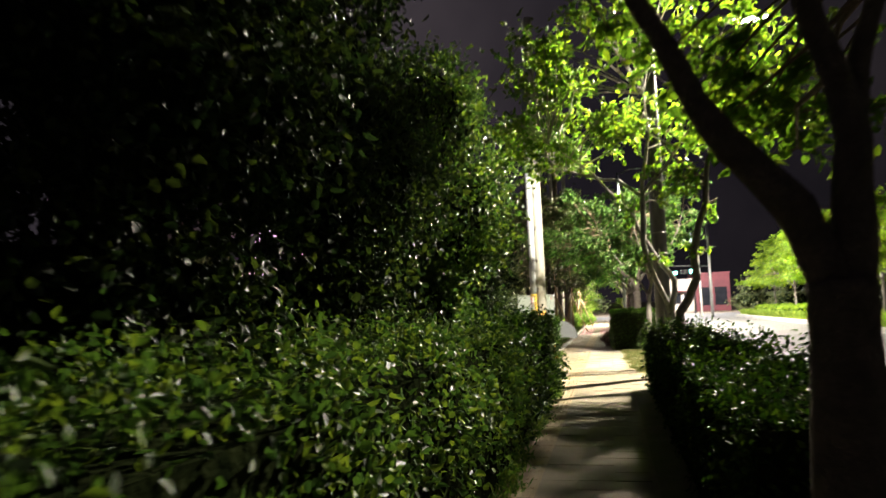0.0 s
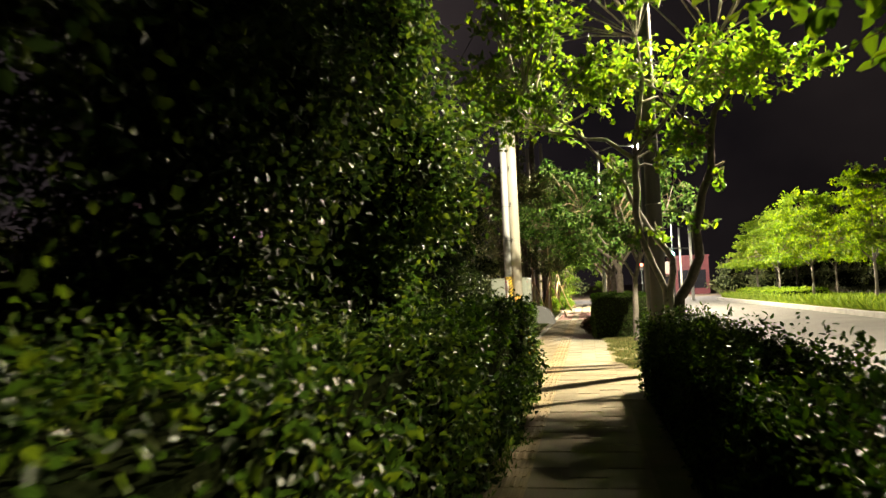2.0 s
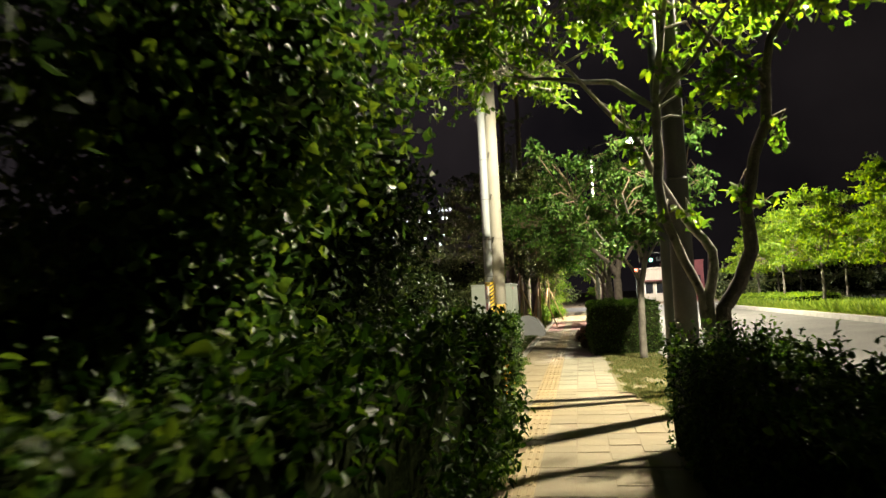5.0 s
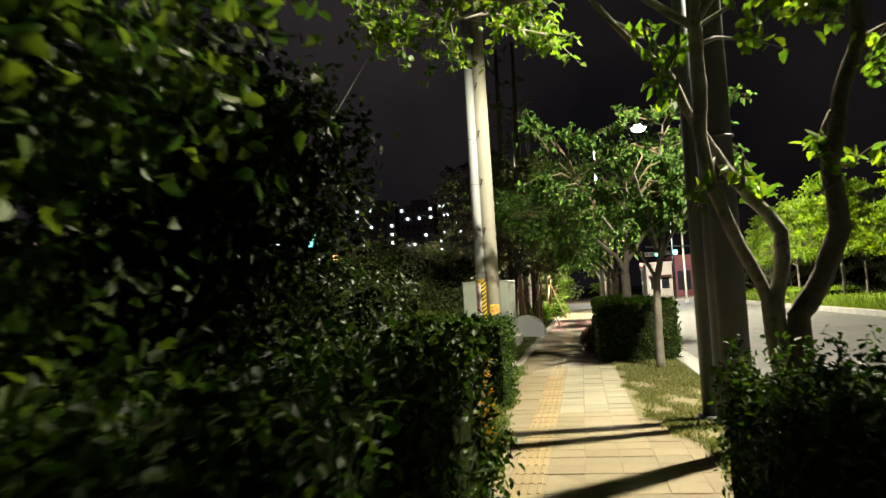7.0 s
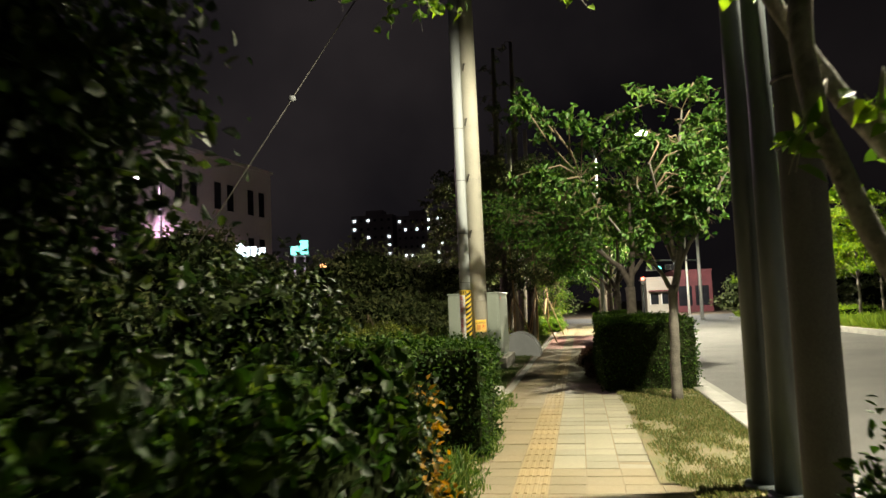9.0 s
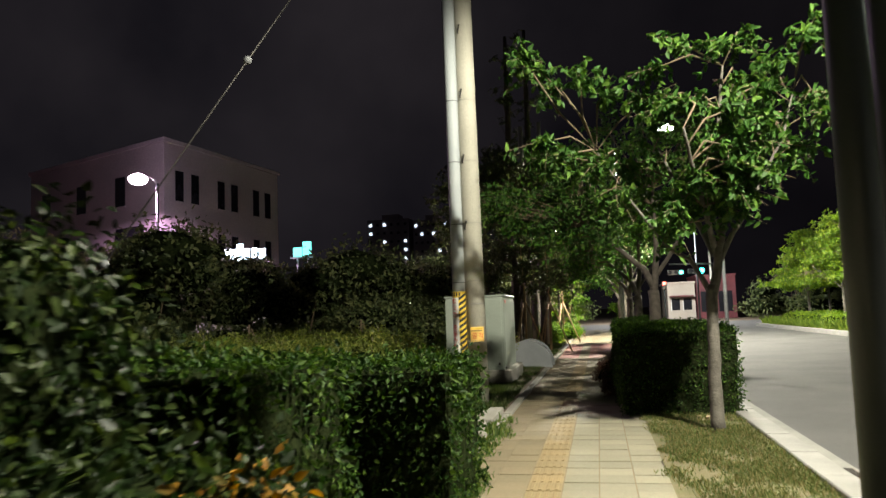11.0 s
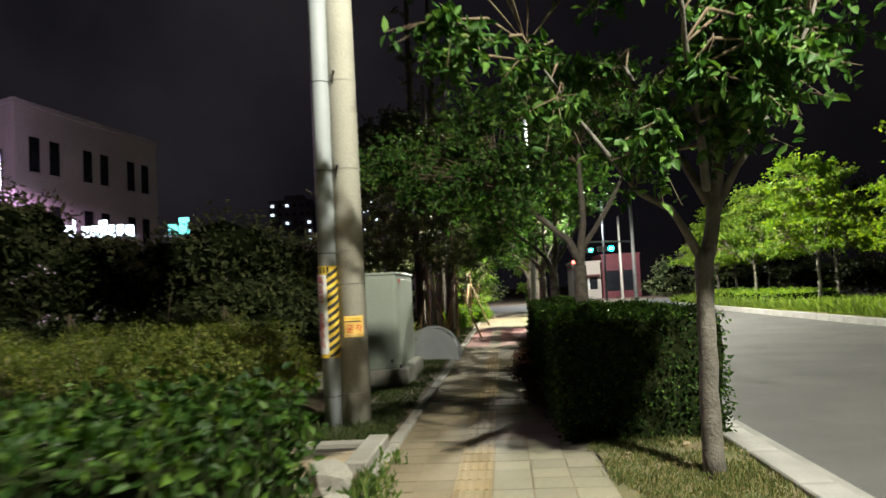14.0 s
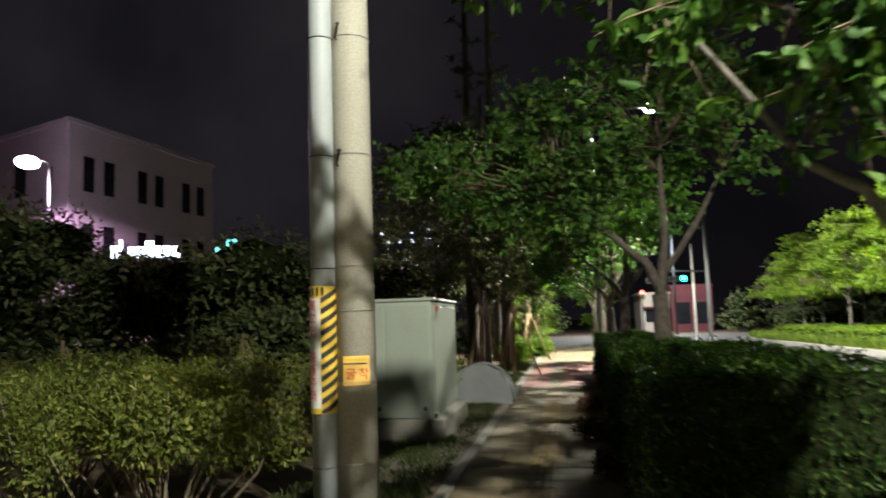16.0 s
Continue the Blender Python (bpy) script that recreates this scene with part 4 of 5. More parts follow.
# utility pole with a cable conduit, step bolts, bands and warning plates
PX, PY = -2.13, 23.92
pole = thing("utility_pole", PX, PY, 0.0, "round concrete utility pole with a grey-blue conduit and warning plates", "pole")
part("shaft", cyl_bm(0.18, 0.13, -0.3, 11.0, 32), M_POLE, pole)
CX, CY = -0.215, -0.13
part("conduit", cyl_bm(0.1, 0.1, -0.3, 8.5, 20, CX, CY), M_CONDUIT, pole, "grey-blue plastic cable conduit")
for k, z in enumerate((0.42, 1.05, 1.62, 1.98, 2.9, 3.9, 4.9)):
    r = 0.185 - 0.005 * z + 0.003
    bm = tube_bm([(r * math.cos(a), r * math.sin(a), z) for a in [radians(8 + 344 * i / 24) for i in range(25)]], 0.003, 5)
    part("band", bm, M_WIRE, pole)
    bm = tube_bm([(CX + 0.102 * math.cos(a), CY + 0.102 * math.sin(a), z - 0.02) for a in [radians(10 + 345 * i / 18) for i in range(19)]], 0.005, 5)
    part("band", bm, M_BOLT, pole)
for k in range(7):
    z = 2.85 + 1.068 * k
    a = radians(-112)
    r = 0.175 - 0.005 * z
    p = Vector((r * math.cos(a), r * math.sin(a), z - 0.05))
    d = Vector((0.35 * math.cos(a) + 0.25, 0.35 * math.sin(a), 0.8)).normalized()
    part("step_bolt", tube_bm([p - Vector((math.cos(a), math.sin(a), 0)) * 0.02, p + Vector((math.cos(a), math.sin(a), 0)) * 0.03, p + d * 0.12, p + d * 0.122, p + d * 0.14], [0.011, 0.011, 0.011, 0.019, 0.019], 6), M_BOLT, pole, "dark steel step bolt")
sign = part("warning_plate", wrap_bm(0.106, -176, 14, 0.82, 1.82, 0.003, 14), M_YELLOW, pole, "black and yellow striped warning plate")
sign.location = (CX, CY, 0)
for k in range(11):
    z = 0.80 + k * 0.088
    bm = bmesh.new()
    seg = 6
    lo, hi = [], []
    for i in range(seg + 1):
        a = radians(-84 + 96 * i / seg)
        zz = z + 0.11 * i / seg
        lo.append(bm.verts.new((0.1105 * math.cos(a), 0.1105 * math.sin(a), max(0.825, min(zz, 1.815)))))
        hi.append(bm.verts.new((0.1105 * math.cos(a), 0.1105 * math.sin(a), max(0.826, min(zz + 0.046, 1.818)))))
    for i in range(seg):
        bm.faces.new((lo[i], lo[i + 1], hi[i + 1], hi[i]))
    part("stripe", bm, M_BLACK, sign)
for k in range(5):
    a0 = -170 + k * 22
    bm = wrap_bm(0.110, a0, a0 + 11, 1.745, 1.81, 0.001, 3)
    part("stripe", bm, M_BLACK, sign)
part("white_field", wrap_bm(0.1095, -172, -86, 0.86, 1.725, 0.0012, 10), M_WHITE, sign, "white field of the plate")
for k, ch in enumerate("특고압 충돌주의"):
    if ch == " ":
        continue
    letters("letter", ch, 0.095, M_REDPAINT, sign, Matrix.Translation((0.112 * math.cos(radians(-122)), 0.112 * math.sin(radians(-122)), 1.655 - k * 0.1)) @ pose(0, 0, 0, 90, 0, -32), "red letter")
tag = part("dig_plate", wrap_bm(0.181, -104, -34, 1.03, 1.26, 0.003, 8), M_ORANGE, pole, "yellow notice plate with red letters")
part("line", wrap_bm(0.1842, -104, -44, 1.195, 1.205, 0.001, 8), M_BLACK, tag)
for k, ch in enumerate("굴착"):
    a = -84 + k * 31
    letters("letter", ch, 0.095, M_REDPAINT, tag, Matrix.Translation((0.1865 * math.cos(radians(a)), 0.1865 * math.sin(radians(a)), 1.115)) @ pose(0, 0, 0, 90, 0, a + 90), "red letter")
part("bar", wrap_bm(0.1842, -104, -44, 1.222, 1.242, 0.001, 8), M_YELLOW, tag)

# guy wire with two clamps
guy = thing("guy_wire", -7.12, 19.32, 0.0, "twisted steel guy wire with ball clamps", "cable")
g0, g1 = Vector((0, 0, 0)), Vector((PX + 7.12, PY - 19.32, 10.67))
part("wire", tube_bm([g0, g1], 0.012, 6), M_BOLT, guy)
for f in (0.21, 0.475):
    q = g0.lerp(g1, f)
    bm = bmesh.new()
    bmesh.ops.create_icosphere(bm, subdivisions=2, radius=0.06, matrix=Matrix.Translation(q))
    part("clamp", bm, M_GREY, guy, "grey ball insulator")

# transformer cabinet on its plinth
cab = thing("transformer_cabinet", -2.72, 28.4, 0.0, "grey-green steel transformer cabinet on a concrete plinth", "cabinet")
bm = box_bm(-0.74, 0.74, -1.12, 1.12, 0.0, 0.3, 0.015)
part("plinth", bm, M_CONCRETE, cab, "worn concrete plinth")
part("body", box_bm(-0.6, 0.6, -1.0, 1.0, 0.3, 1.8, 0.03, 2), M_CABINET, cab)
part("roof", box_bm(-0.62, 0.62, -1.02, 1.02, 1.785, 1.83, 0.012), M_CABINET, cab)
for x in (-0.33, 0.27):
    d = part("cabinet_door", box_bm(x - 0.27, x + 0.31 - 0.02, -1.012, -0.995, 0.36, 1.74, 0.004), M_CABINET, cab)
    for z in (0.72, 1.38):
        for k in range(5):
            part("vent_slat", box_bm(x - 0.06, x + 0.06, -1.02, -1.01, z + k * 0.035, z + k * 0.035 + 0.014), M_CABINET, d)
    part("latch", box_bm(x + 0.2, x + 0.24, -1.03, -1.01, 0.4, 0.45, 0.004), M_BOLT, d)
part("side_panel", box_bm(0.598, 0.612, -0.93, 0.93, 0.38, 1.72, 0.004), M_CABINET, cab)
for x in (-0.35, 0.35):
    part("lifting_eye", tube_bm([(x - 0.05, -0.8, 1.83), (x - 0.05, -0.8, 1.88), (x + 0.05, -0.8, 1.88), (x + 0.05, -0.8, 1.83)], 0.008, 6), M_BOLT, cab)
part("reflector", box_bm(0.61, 0.618, -0.8, -0.62, 1.66, 1.72), mat("red_reflector", (0.7, 0.06, 0.06), (0.5, 0.04, 0.04), 10, 0.3, bump=0.02), cab, "red reflector")
part("padlock", box_bm(0.6, 0.63, -1.0, -0.9, 0.3, 0.36, 0.006), M_BOLT, cab)

# rounded grey box behind the cabinet
arch = thing("grit_box", -2.05, 31.9, 0.02, "rounded grey plastic box on the grass", "box")
def arch_bm(r, y0, y1, inner=0.0):
    bm = bmesh.new()
    n = 16
    prof = [(r * math.cos(math.pi * k / n), r * 1.12 * math.sin(math.pi * k / n)) for k in range(n + 1)]
    a = [bm.verts.new((x, y0, z)) for x, z in prof]
    b = [bm.verts.new((x, y1, z)) for x, z in prof]
    for k in range(n):
        bm.faces.new((a[k], a[k + 1], b[k + 1], b[k])).smooth = True
    bm.faces.new(a)
    bm.faces.new(b[::-1])
    bm.faces.new((a[0], b[0], b[-1], a[-1]))
    return bm
part("body", arch_bm(0.6, -0.5, 0.5), M_GREY, arch)
part("rim", arch_bm(0.63, -0.53, -0.44), M_GREY, arch)
part("rim", arch_bm(0.63, 0.42, 0.53), M_GREY, arch)

# kerbed drain pit beside the pole
pit = thing("drain_pit", -2.1, 22.4, 0.0, "concrete-rimmed drain pit with a steel grating", "drain")
part("rim", box_bm(0.3, 0.5, -0.62, 0.52, -0.05, 0.13, 0.015), M_CONCRETE, pit)
part("rim", box_bm(-0.3, 0.295, 0.38, 0.5, -0.05, 0.09, 0.015), M_CONCRETE, pit)
for k in range(14):
    part("bar", box_bm(-0.7, 0.29, -0.55 + k * 0.066, -0.53 + k * 0.066, 0.02, 0.045), M_BOLT, pit)

# rubble stones at the end of the hedge
def stone(x, y, z, sx, sy, sz, seed, turn, material=None):
    bm = bmesh.new()
    bmesh.ops.create_icosphere(bm, subdivisions=2, radius=1)
    for v in bm.verts:
        q = Vector((max(-0.72, min(0.72, v.co.x)), max(-0.72, min(0.72, v.co.y)), max(-0.7, min(0.7, v.co.z))))
        q *= 1 + 0.16 * noise.noise(v.co * 1.6 + Vector((seed, 0, 0)))
        v.co = Vector((q.x * sx, q.y * sy, q.z * sz))
    ob = solid("stone", bm, material or M_CONCRETE, "rough grey stone lying on the soil", "stone", "stones")
    ob.location, ob.rotation_euler = (x, y, z), (0.1, 0.2, turn)


stone(-1.78, 21.25, 0.12, 0.2, 0.26, 0.17, 3, 0.4)
stone(-1.62, 20.75, 0.08, 0.11, 0.13, 0.1, 8, 1.4)
for k in range(7):
    stone(1.0 + 0.5 * math.sin(k * 2.3), 22.3 + 0.25 * math.cos(k * 1.7), 0.02, 0.035 + 0.015 * (k % 3), 0.045, 0.03, 20 + k, k, M_SAND)

# two steel posts and an old concrete pole in the verge
def steel_post(x, y, h, r, label, material=None):
    ob = thing("lamp_post", x, y, 0.0, label, "pole")
    part("shaft", cyl_bm(r, r * 0.75, -0.1, h, 20), material or M_STEEL, ob)
    part("base_plate", cyl_bm(r * 1.5, r * 1.5, 0.0, 0.07, 20), material or M_STEEL, ob)
    return ob


def lamp_head(ob, x, y, z, glass):
    head = part("lamp_head", box_bm(x - 0.62, x + 0.42, y - 0.16, y + 0.16, z, z + 0.11, 0.03, 2), M_LAMPBODY, ob, "flat street lamp head")
    part("glass", box_bm(x - 0.34, x + 0.34, y - 0.12, y + 0.12, z - 0.014, z + 0.004), glass, head, "glowing lamp glass")


lp = steel_post(1.08, 16.3, 7.5, 0.105, "grey steel post carrying a street lamp on an arm")
part("arm", tube_bm([(0, 0, 7.3), (0.5, 0.1, 7.45), (1.2, 0.25, 7.53), (1.9, 0.38, 7.53)], 0.035, 8), M_STEEL, lp)
lamp_head(lp, 2.29, 0.5, 7.5, G_LAMP)
steel_post(1.17, 16.0, 6.6, 0.1, "second grey steel post standing close to the lamp post")
old = thing("utility_pole", 1.06, 14.72, 0.0, "old concrete pole with steel bands, its shade put into the colour", "pole")
part("shaft", cyl_bm(0.132, 0.098, -0.2, 10, 24), M_POLE_SHADED, old)
for z in (2.35, 2.75):
    part("band", tube_bm([(0.127 * math.cos(a), 0.127 * math.sin(a), z) for a in [radians(360 * i / 24) for i in range(25)]], 0.012, 5), M_BOLT, old)

# the next lamp and other posts
p2 = steel_post(0.9, 47.9, 9.7, 0.11, "distant lit street lamp on a steel post")
part("arm", tube_bm([(0, 0, 9.6), (0.8, -0.05, 9.85), (2.4, -0.2, 9.85)], 0.04, 8), M_STEEL, p2)
lamp_head(p2, 2.45, -0.2, 9.78, G_LAMP)
# added glowing ellipsoid, takes the place of the lamp's glare
bm = bmesh.new()
bmesh.ops.create_uvsphere(bm, u_segments=14, v_segments=8, radius=1, matrix=Matrix.Translation((2.4, -0.2, 9.76)) @ Matrix.Diagonal((0.36, 0.2, 0.2, 1)))
part("glare_bowl", bm, G_LAMP, p2, "glowing shape added under the lamp head for its glare")
p4 = steel_post(-22.6, 46.8, 8.9, 0.09, "white lamp post with a curved arm glowing pink")
part("arm", tube_bm([(0, 0, 8.8), (-0.15, 0, 9.1), (-0.5, 0, 9.25), (-0.9, 0, 9.25)], 0.05, 8), M_WHITE, p4)
# globe made about a metre wide so that it covers the glare too
bm = bmesh.new()
bmesh.ops.create_uvsphere(bm, u_segments=16, v_segments=8, radius=0.5, matrix=Matrix.Translation((-1.15, 0, 9.2)) @ Matrix.Diagonal((1, 1, 0.6, 1)))
part("lamp_head", bm, G_PINK, p4, "glowing pinkish lamp globe, enlarged to take in its glare")
for x, y, h in ((-2.95, 42.0, 9.0), (-2.3, 43.5, 9.5)):
    ob = thing("utility_pole", x, y, 0.0, "slim pale pole rising above the garden trees", "pole")
    part("shaft", cyl_bm(0.12, 0.09, -0.2, h, 14), M_POLE, ob)
part("cross_arm", box_bm(-0.75, 0.15, -0.05, 0.05, 3.9, 3.98), M_LAMPBODY, ob)
part("box", box_bm(-0.6, -0.2, -0.12, 0.12, 3.5, 3.9, 0.02), M_LAMPBODY, ob)

# staked young trees
for k, (sx, sy) in enumerate([(-1.9, 38.6), (-2.6, 36.8), (-1.8, 46.0), (-1.7, 52.0)]):
    ob = thing("tree_stakes", sx, sy, 0.0, "tripod of tan wooden stakes propping a young tree", "stakes", "tree stakes")
    for a in (10, 130, 250):
        c, s = math.cos(radians(a)), math.sin(radians(a))
        part("stake", tube_bm([(0.75 * c, 0.75 * s, -0.05), (0.05 * c, 0.05 * s, 1.75)], 0.028, 6), M_BAMBOO, ob)
    part("trunk", tube_bm([(0, 0, -0.05), (0.03, 0, 1.8), (-0.05, 0.03, 3.6)], [0.05, 0.04, 0.015], 7), M_BAMBOO, ob)
for k, (sx, sy) in enumerate([(-12.0, 27.0), (-8.6, 29.0), (-6.4, 31.0)]):
    ob = thing("tree_stakes", sx, sy, 0.0, "leaning wooden stakes propping a garden tree", "stakes", "garden stakes")
    part("stake", tube_bm([(0, 0, -0.05), (0.05, 0, 1.4)], 0.03, 6), M_TWIG, ob)
    part("stake", tube_bm([(0.7, 0, -0.05), (0.1, 0, 1.3)], 0.028, 6), M_TWIG, ob)

# white house with a lit sign, on the garden side
house = thing("apartment_house", -25.35, 51.7, 0.0, "pale rendered house with dark narrow windows, dim at night", "building")
U = Vector((0.131, 0.991, 0))
V = Vector((-0.924, 0.382, 0))
HM = Matrix(((V.x, U.x, 0, 0), (V.y, U.y, 0, 0), (0, 0, 1, 0), (0, 0, 0, 1)))
def house_part(name, a0, a1, b0, b1, z0, z1, material, parent, label=""):
    bm = bmesh.new()
    bm_box(bm, a0, a1, b0, b1, z0, z1, HM)
    return part(name, bm, material, parent, label)
house_part("wall", 0, 15.7, 0, 12.6, -0.2, 12.5, M_PLASTER, house)
house_part("roof", -0.15, 15.85, -0.15, 12.75, 12.5, 12.75, M_PLASTER, house)
for z in (9.0, 5.4):
    for b in (1.0, 2.5, 5.2, 6.7, 9.3, 10.8):
        w = house_part("window", -0.03, 0.05, b, b + 0.75, z, z + 1.9, M_DARKGLASS, house)
        house_part("sill", -0.1, 0.0, b - 0.05, b + 0.8, z - 0.08, z, M_PLASTER, w)
    for a in (4.0, 8.5, 13.0):
        w = house_part("window", a, a + 1.1, -0.03, 0.05, z, z + 1.9, M_DARKGLASS, house)
        house_part("sill", a - 0.05, a + 1.15, -0.1, 0.0, z - 0.08, z, M_PLASTER, w)
house_part("window", 2.0, 5.0, -0.04, 0.05, 5.3, 7.6, M_DARKGLASS, house)

def sign_bars(name, x, y, z, label, bars, material, step=0.42):
    ob = thing(name, x, y, z, label, "sign")
    for k, (w, h, dz) in enumerate(bars):
        part("bar", box_bm(k * step, k * step + w, -0.04, 0.04, dz, dz + h, 0.02), material, ob)
    part("frame", box_bm(-0.2, len(bars) * step, 0.05, 0.1, -0.1, 0.0), M_LAMPBODY, ob)
    part("post", cyl_bm(0.06, 0.06, -z, 0.0, 8, 0.2, 0.1), M_LAMPBODY, ob)
    part("post", cyl_bm(0.06, 0.06, -z, 0.0, 8, len(bars) * step - 0.3, 0.1), M_LAMPBODY, ob)
    return ob
sign_bars("shop_sign", -20.4, 48.0, 4.75, "glowing white shop sign, letters not legible", [(0.3, 0.6, 0.05), (0.1, 0.9, 0), (0.32, 0.5, 0.05), (0.36, 0.5, 0.05), (0.36, 0.9, -0.1), (0.3, 0.55, 0), (0.3, 0.5, 0.05), (0.36, 0.5, 0)], G_SIGN)
sign_bars("shop_sign", -16.4, 50.0, 4.9, "small teal lit sign beyond the garden", [(0.5, 0.5, 0), (0.5, 0.8, 0)], G_TEAL, 0.55)
sign_bars("shop_sign", -14.7, 50.0, 3.7, "small orange lit sign beyond the garden", [(0.5, 0.6, 0)], G_WARM, 0.55)

# far towers with lit windows
rw = random.Random(5)
for x, w, h in ((-75.5, 14.5, 34.0), (-59.5, 12.0, 33.0), (-46.0, 8.0, 33.5)):
    tw = thing("apartment_tower", x, 250, 0.0, "distant dark apartment tower with a few lit windows", "building")
    part("wall", box_bm(0, w, 0, 14, -0.2, h), M_PLASTER, tw)
    part("roof", box_bm(w * 0.3, w * 0.7, 3, 9, h, h + 2), M_PLASTER, tw)
    for i in range(6):
        for j in range(8):
            lit = rw.random() < (0.55 if j == 7 else 0.17)
            part("window", box_bm((i + 0.3) * w / 6, (i + 0.66) * w / 6, -0.12, 0.05, h - 2.2 - 2.9 * (7 - j), h - 1.4 - 2.9 * (7 - j)), G_WINDOW if lit else M_DARKGLASS, tw)

# the crossing: signals, corner shops, cars' lights
def signal(x, y, z, lens, label, r=0.17):
    ob = thing("traffic_light", x, y, z, label, "traffic light")
    part("housing", box_bm(-0.55, 0.55, -0.1, 0.12, -0.18, 0.18, 0.03), M_BLACK, ob)
    for k in range(3):
        bm = tube_bm([(-0.36 + 0.36 * k, -0.1, 0), (-0.36 + 0.36 * k, -0.14, 0)], r, 14)
        part("lens", bm, lens if (k == 2) == (lens is G_GREEN) and k != 1 else M_DARKGLASS, ob)
    return ob


sg = steel_post(8.4, 66.0, 7.8, 0.13, "pale steel signal mast at the crossing", M_LAMPBODY)
part("arm", tube_bm([(0, 0, 4.2), (-1.7, 0, 4.3), (-3.6, 0, 4.35)], 0.06, 8), M_STEEL, sg)
signal(5.2, 65.8, 3.75, G_GREEN, "horizontal traffic light showing green", 0.11)
signal(6.55, 65.8, 3.8, G_GREEN, "horizontal traffic light showing green")
rs = thing("pedestrian_signal", 4.4, 66.2, 2.9, "small pedestrian signal showing red", "traffic light")
part("housing", box_bm(-0.15, 0.15, -0.1, 0.1, -0.3, 0.3, 0.02), M_BLACK, rs)
part("lens", box_bm(-0.1, 0.1, -0.13, -0.1, 0.03, 0.23, 0.02), G_RED, rs, "red lit lens")
part("post", cyl_bm(0.05, 0.05, -3.0, -0.3, 8), M_STEEL, rs)
steel_post(7.6, 66.5, 6.0, 0.09, "slim white post at the crossing", M_WHITE)
shop = thing("corner_building", 7.6, 100, 0.0, "pale low corner building beyond the crossing", "building")
part("wall", box_bm(0, 3.0, 0, 8, -0.2, 3.9), M_PALEWALL, shop)
part("roof", box_bm(-0.2, 3.1, -0.2, 8.2, 3.9, 4.1), M_PALEWALL, shop)
part("awning", box_bm(0.2, 2.8, -0.9, 0.0, 2.4, 2.55, 0.03), M_REDWALL, shop, "red awning over the shopfront")
for x in (0.4, 1.7):
    w = part("window", box_bm(x, x + 0.9, -0.05, 0.05, 0.9, 2.2), M_DARKGLASS, shop)
    part("frame", box_bm(x - 0.08, x, -0.08, 0.0, 0.85, 2.25), M_WHITE, w)
shop2 = thing("corner_shop", 10.8, 100, 0.0, "red-fronted shop beyond the crossing", "building")
part("wall", box_bm(0, 4.2, 0, 8, -0.2, 4.6), M_REDWALL, shop2)
part("roof", box_bm(-0.1, 4.3, -0.1, 8.1, 4.6, 4.8), M_REDWALL, shop2)
for x in (0.4, 2.3):
    part("window", box_bm(x, x + 1.5, -0.05, 0.05, 0.6, 2.9), M_DARKGLASS, shop2)
lamp_light("lamp_light", 6.0, 84.0, 9.0, 24000, (1.0, 0.95, 0.88), 0.15, 172)
p5 = steel_post(9.0, 84.5, 9.0, 0.1, "street lamp at the crossing")
lamp_head(p5, -2.8, -0.5, 9.1, G_LAMP)

# ---- pieces: pavers, kerbs ----
T = 0.3
XS = [-1.47, -1.175, -0.575, -0.275, 0.025]


def tile_mesh(name, w, d, material, bars=0):
    bm = bmesh.new()
    bm_box(bm, 0.001, w - 0.001, 0.001, d - 0.001, -0.03, -0.002)
    top = [v for v in bm.verts if v.co.z > -0.01]
    for v in top:
        v.co.x += 0.003 if v.co.x < w / 2 else -0.003
        v.co.y += 0.003 if v.co.y < d / 2 else -0.003
        v.co.z += 0.002
    for k in range(bars):
        x = 0.045 + k * (w - 0.09) / max(bars - 1, 1)
        vs = bm_box(bm, x - 0.018, x + 0.018, 0.02, d - 0.02, 0.0, 0.006)
        for v in vs[4:]:
            v.co.x += 0.006 if v.co.x < x else -0.006
    return as_mesh(name, bm, material)


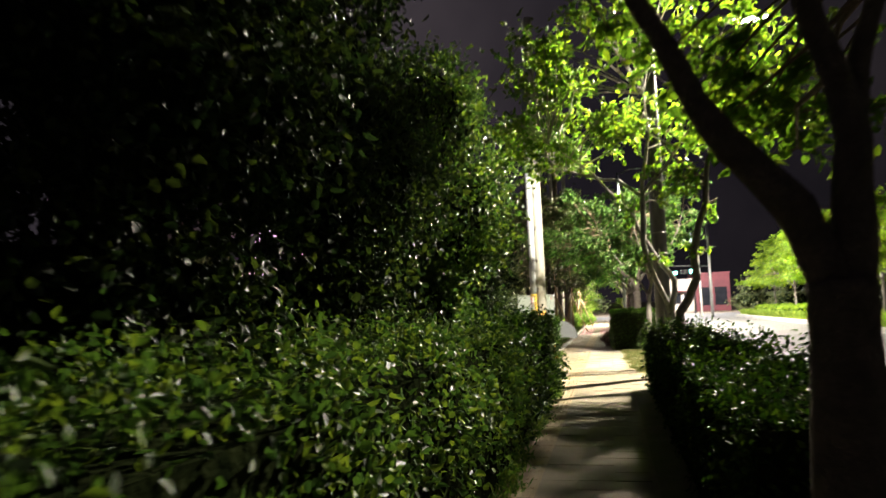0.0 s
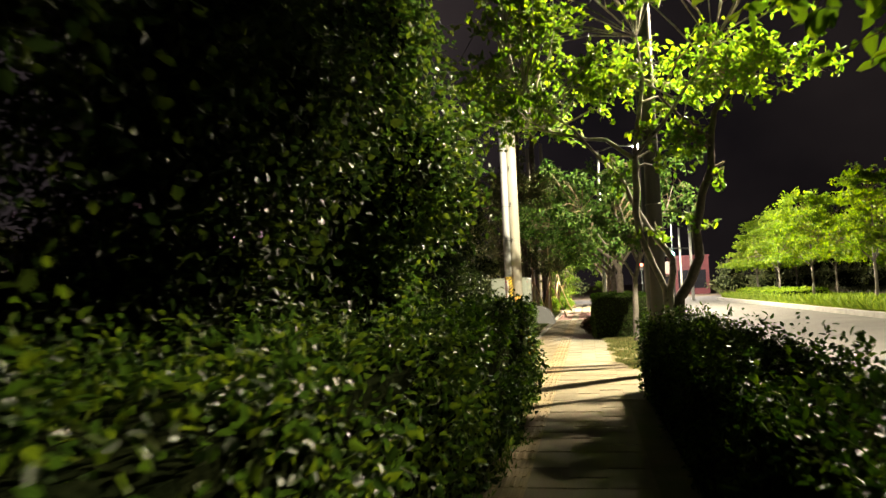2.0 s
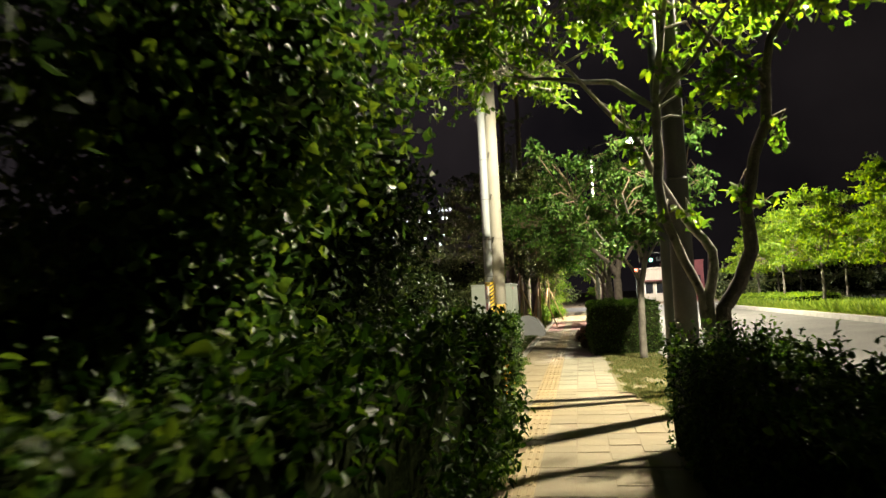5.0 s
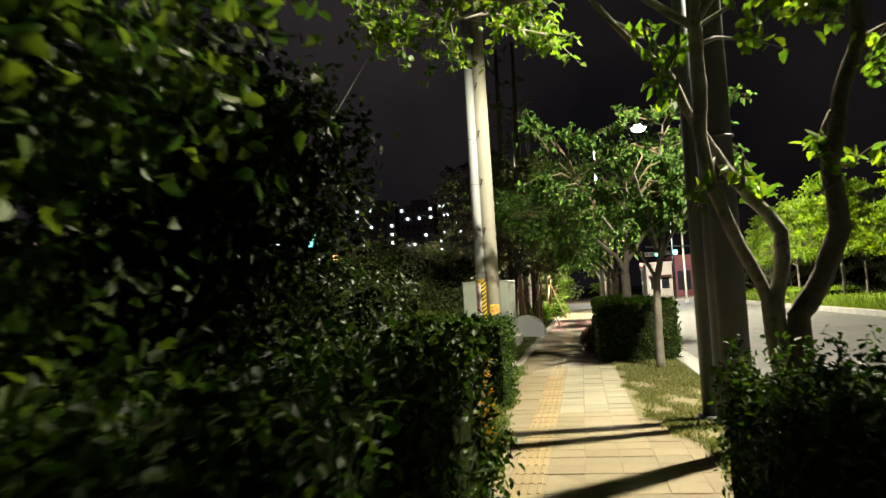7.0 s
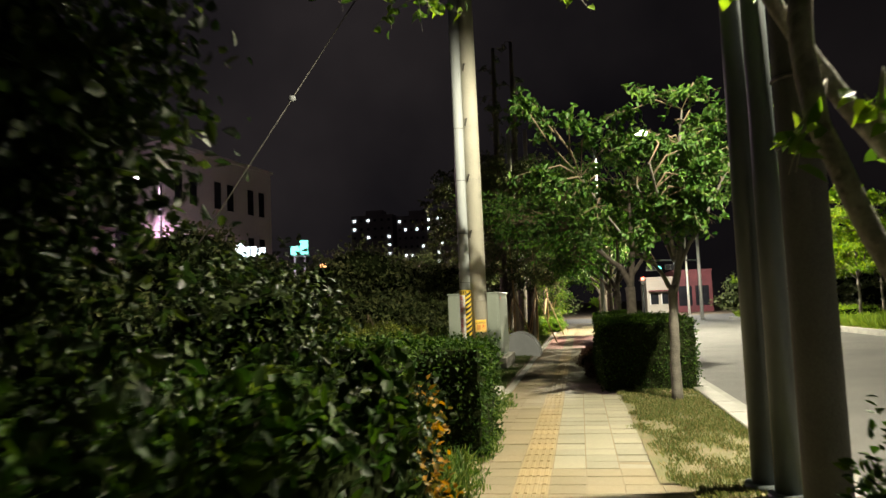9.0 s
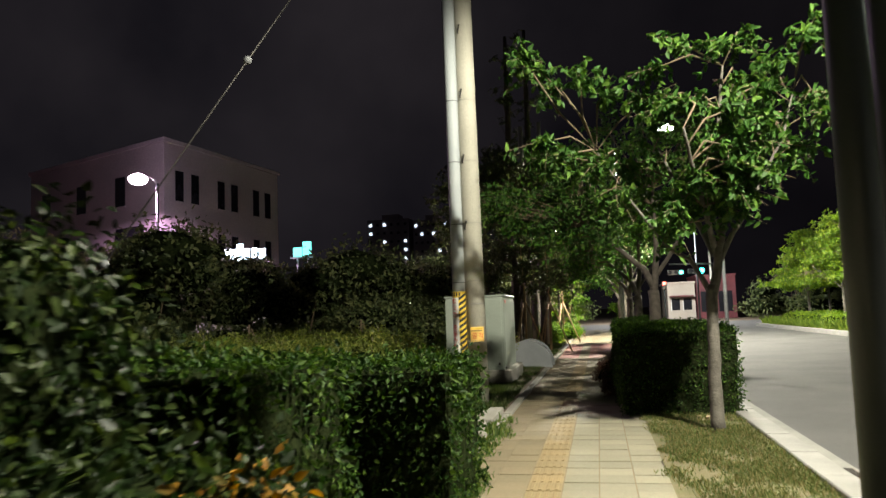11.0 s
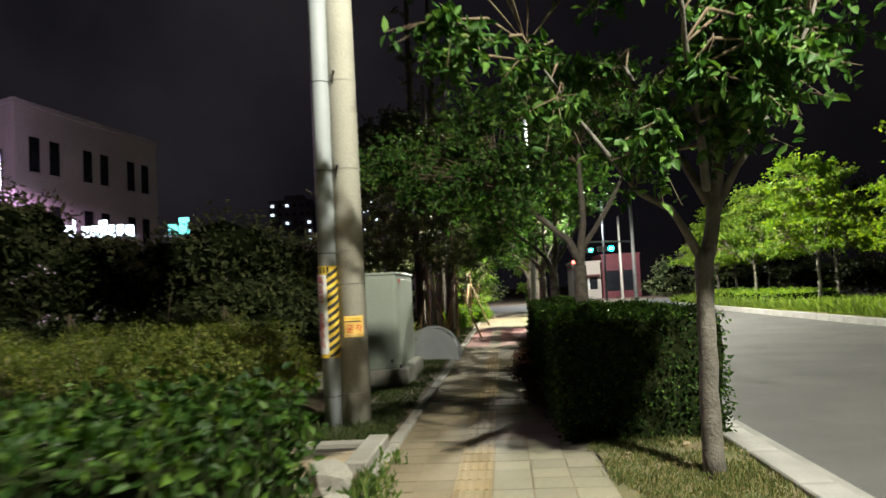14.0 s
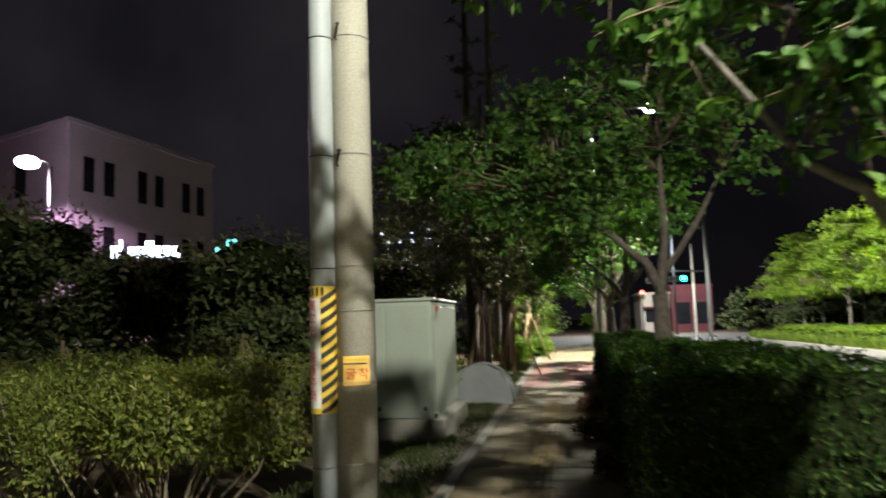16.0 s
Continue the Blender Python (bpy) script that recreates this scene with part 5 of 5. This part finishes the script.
ME_TILE = [tile_mesh("paver", 0.295, T, m) for m in (M_TILE, M_TILE_PALE, M_RED)]
ME_TACT = tile_mesh("tactile_paver", 0.295, T, M_TACTILE, 4)
rt = random.Random(8)
rest = bmesh.new()
for j in range(200):
    y = 3.0 + j * T
    near = 12.0 <= y < 29.9
    for i, x in enumerate(XS + [-0.875] + ([0.325, 0.625] if 11.7 < y < 16.3 else [])):
        kind = 2 if 35.0 < y < 43.5 else (1 if i in (3, 2, 4) and 17.0 < y < 23 else 0)
        dz = rt.uniform(-0.004, 0.003)
        tilt = (rt.uniform(-0.006, 0.006), rt.uniform(-0.006, 0.006))
        if i == 5:
            if near or y < 34:
                ob = new("tactile_paver", ME_TACT)
                ob.parent, ob.location = walk_bed, (x, y, dz)
            continue
        if near:
            ob = new("paver", ME_TILE[kind])
            ob.parent, ob.location, ob.rotation_euler = walk_bed, (x, y, dz), (*tilt, 0)
        else:
            bm_box(rest, x + 0.003, x + 0.292, y + 0.003, y + T - 0.003, -0.03, dz)
            for f in rest.faces[-6:]:
                f.material_index = kind
joined = part("paver_field", rest, [M_TILE, M_TILE_PALE, M_RED], walk_bed)
joined["kind"] = "stuff"

kerb_line = thing("kerb", 1.62, 0.0, 0.0, "granite kerb along the road", "kerb", kind="structure")
bm = box_bm(-0.13, 0.13, 0.004, 0.996, -0.3, 0.06, 0.012)
ME_KERB = as_mesh("kerb_stone", bm, M_KERB)
for j in range(64):
    ob = new("kerb_stone", ME_KERB)
    ob.parent, ob.location = kerb_line, (rt.uniform(-0.004, 0.004), j, rt.uniform(-0.006, 0.006))
kerb_far = thing("kerb_far", 10.35, 0.0, 0.0, "pale granite kerb across the road", "kerb", kind="structure")
for j in range(64):
    ob = new("kerb_stone", ME_KERB)
    ob.parent, ob.location = kerb_far, (0, j + 2, 0.01)
gutter = sheet("gutter", 1.755, 2.1, -8, 66, -0.122, M_GUTTER, "pale concrete gutter beside the kerb", "gutter")
edge = thing("walk_edging", -1.56, 0.0, 0.0, "narrow concrete edging between walk and grass", "edging", kind="structure")
ME_EDGE = as_mesh("edging_stone", box_bm(-0.06, 0.06, 0.004, 0.996, -0.2, 0.03, 0.01), M_CONCRETE)
for j in range(44):
    ob = new("edging_stone", ME_EDGE)
    ob.parent, ob.location = edge, (rt.uniform(-0.006, 0.006), 20 + j, rt.uniform(-0.01, 0.008))
drain = thing("gutter_drain", 1.95, 19.9, -0.12, "rusty iron drain grate in the gutter", "drain")
part("frame", box_bm(-0.11, 0.11, -0.2, 0.2, -0.02, 0.006), mat("rusty_iron", (0.12, 0.06, 0.04), (0.08, 0.05, 0.04), 12, 0.8, 0.3, bump=0.3), drain)
for k in range(7):
    part("bar", box_bm(-0.09, 0.09, -0.17 + k * 0.052, -0.145 + k * 0.052, 0.006, 0.016), M_BOLT, drain)
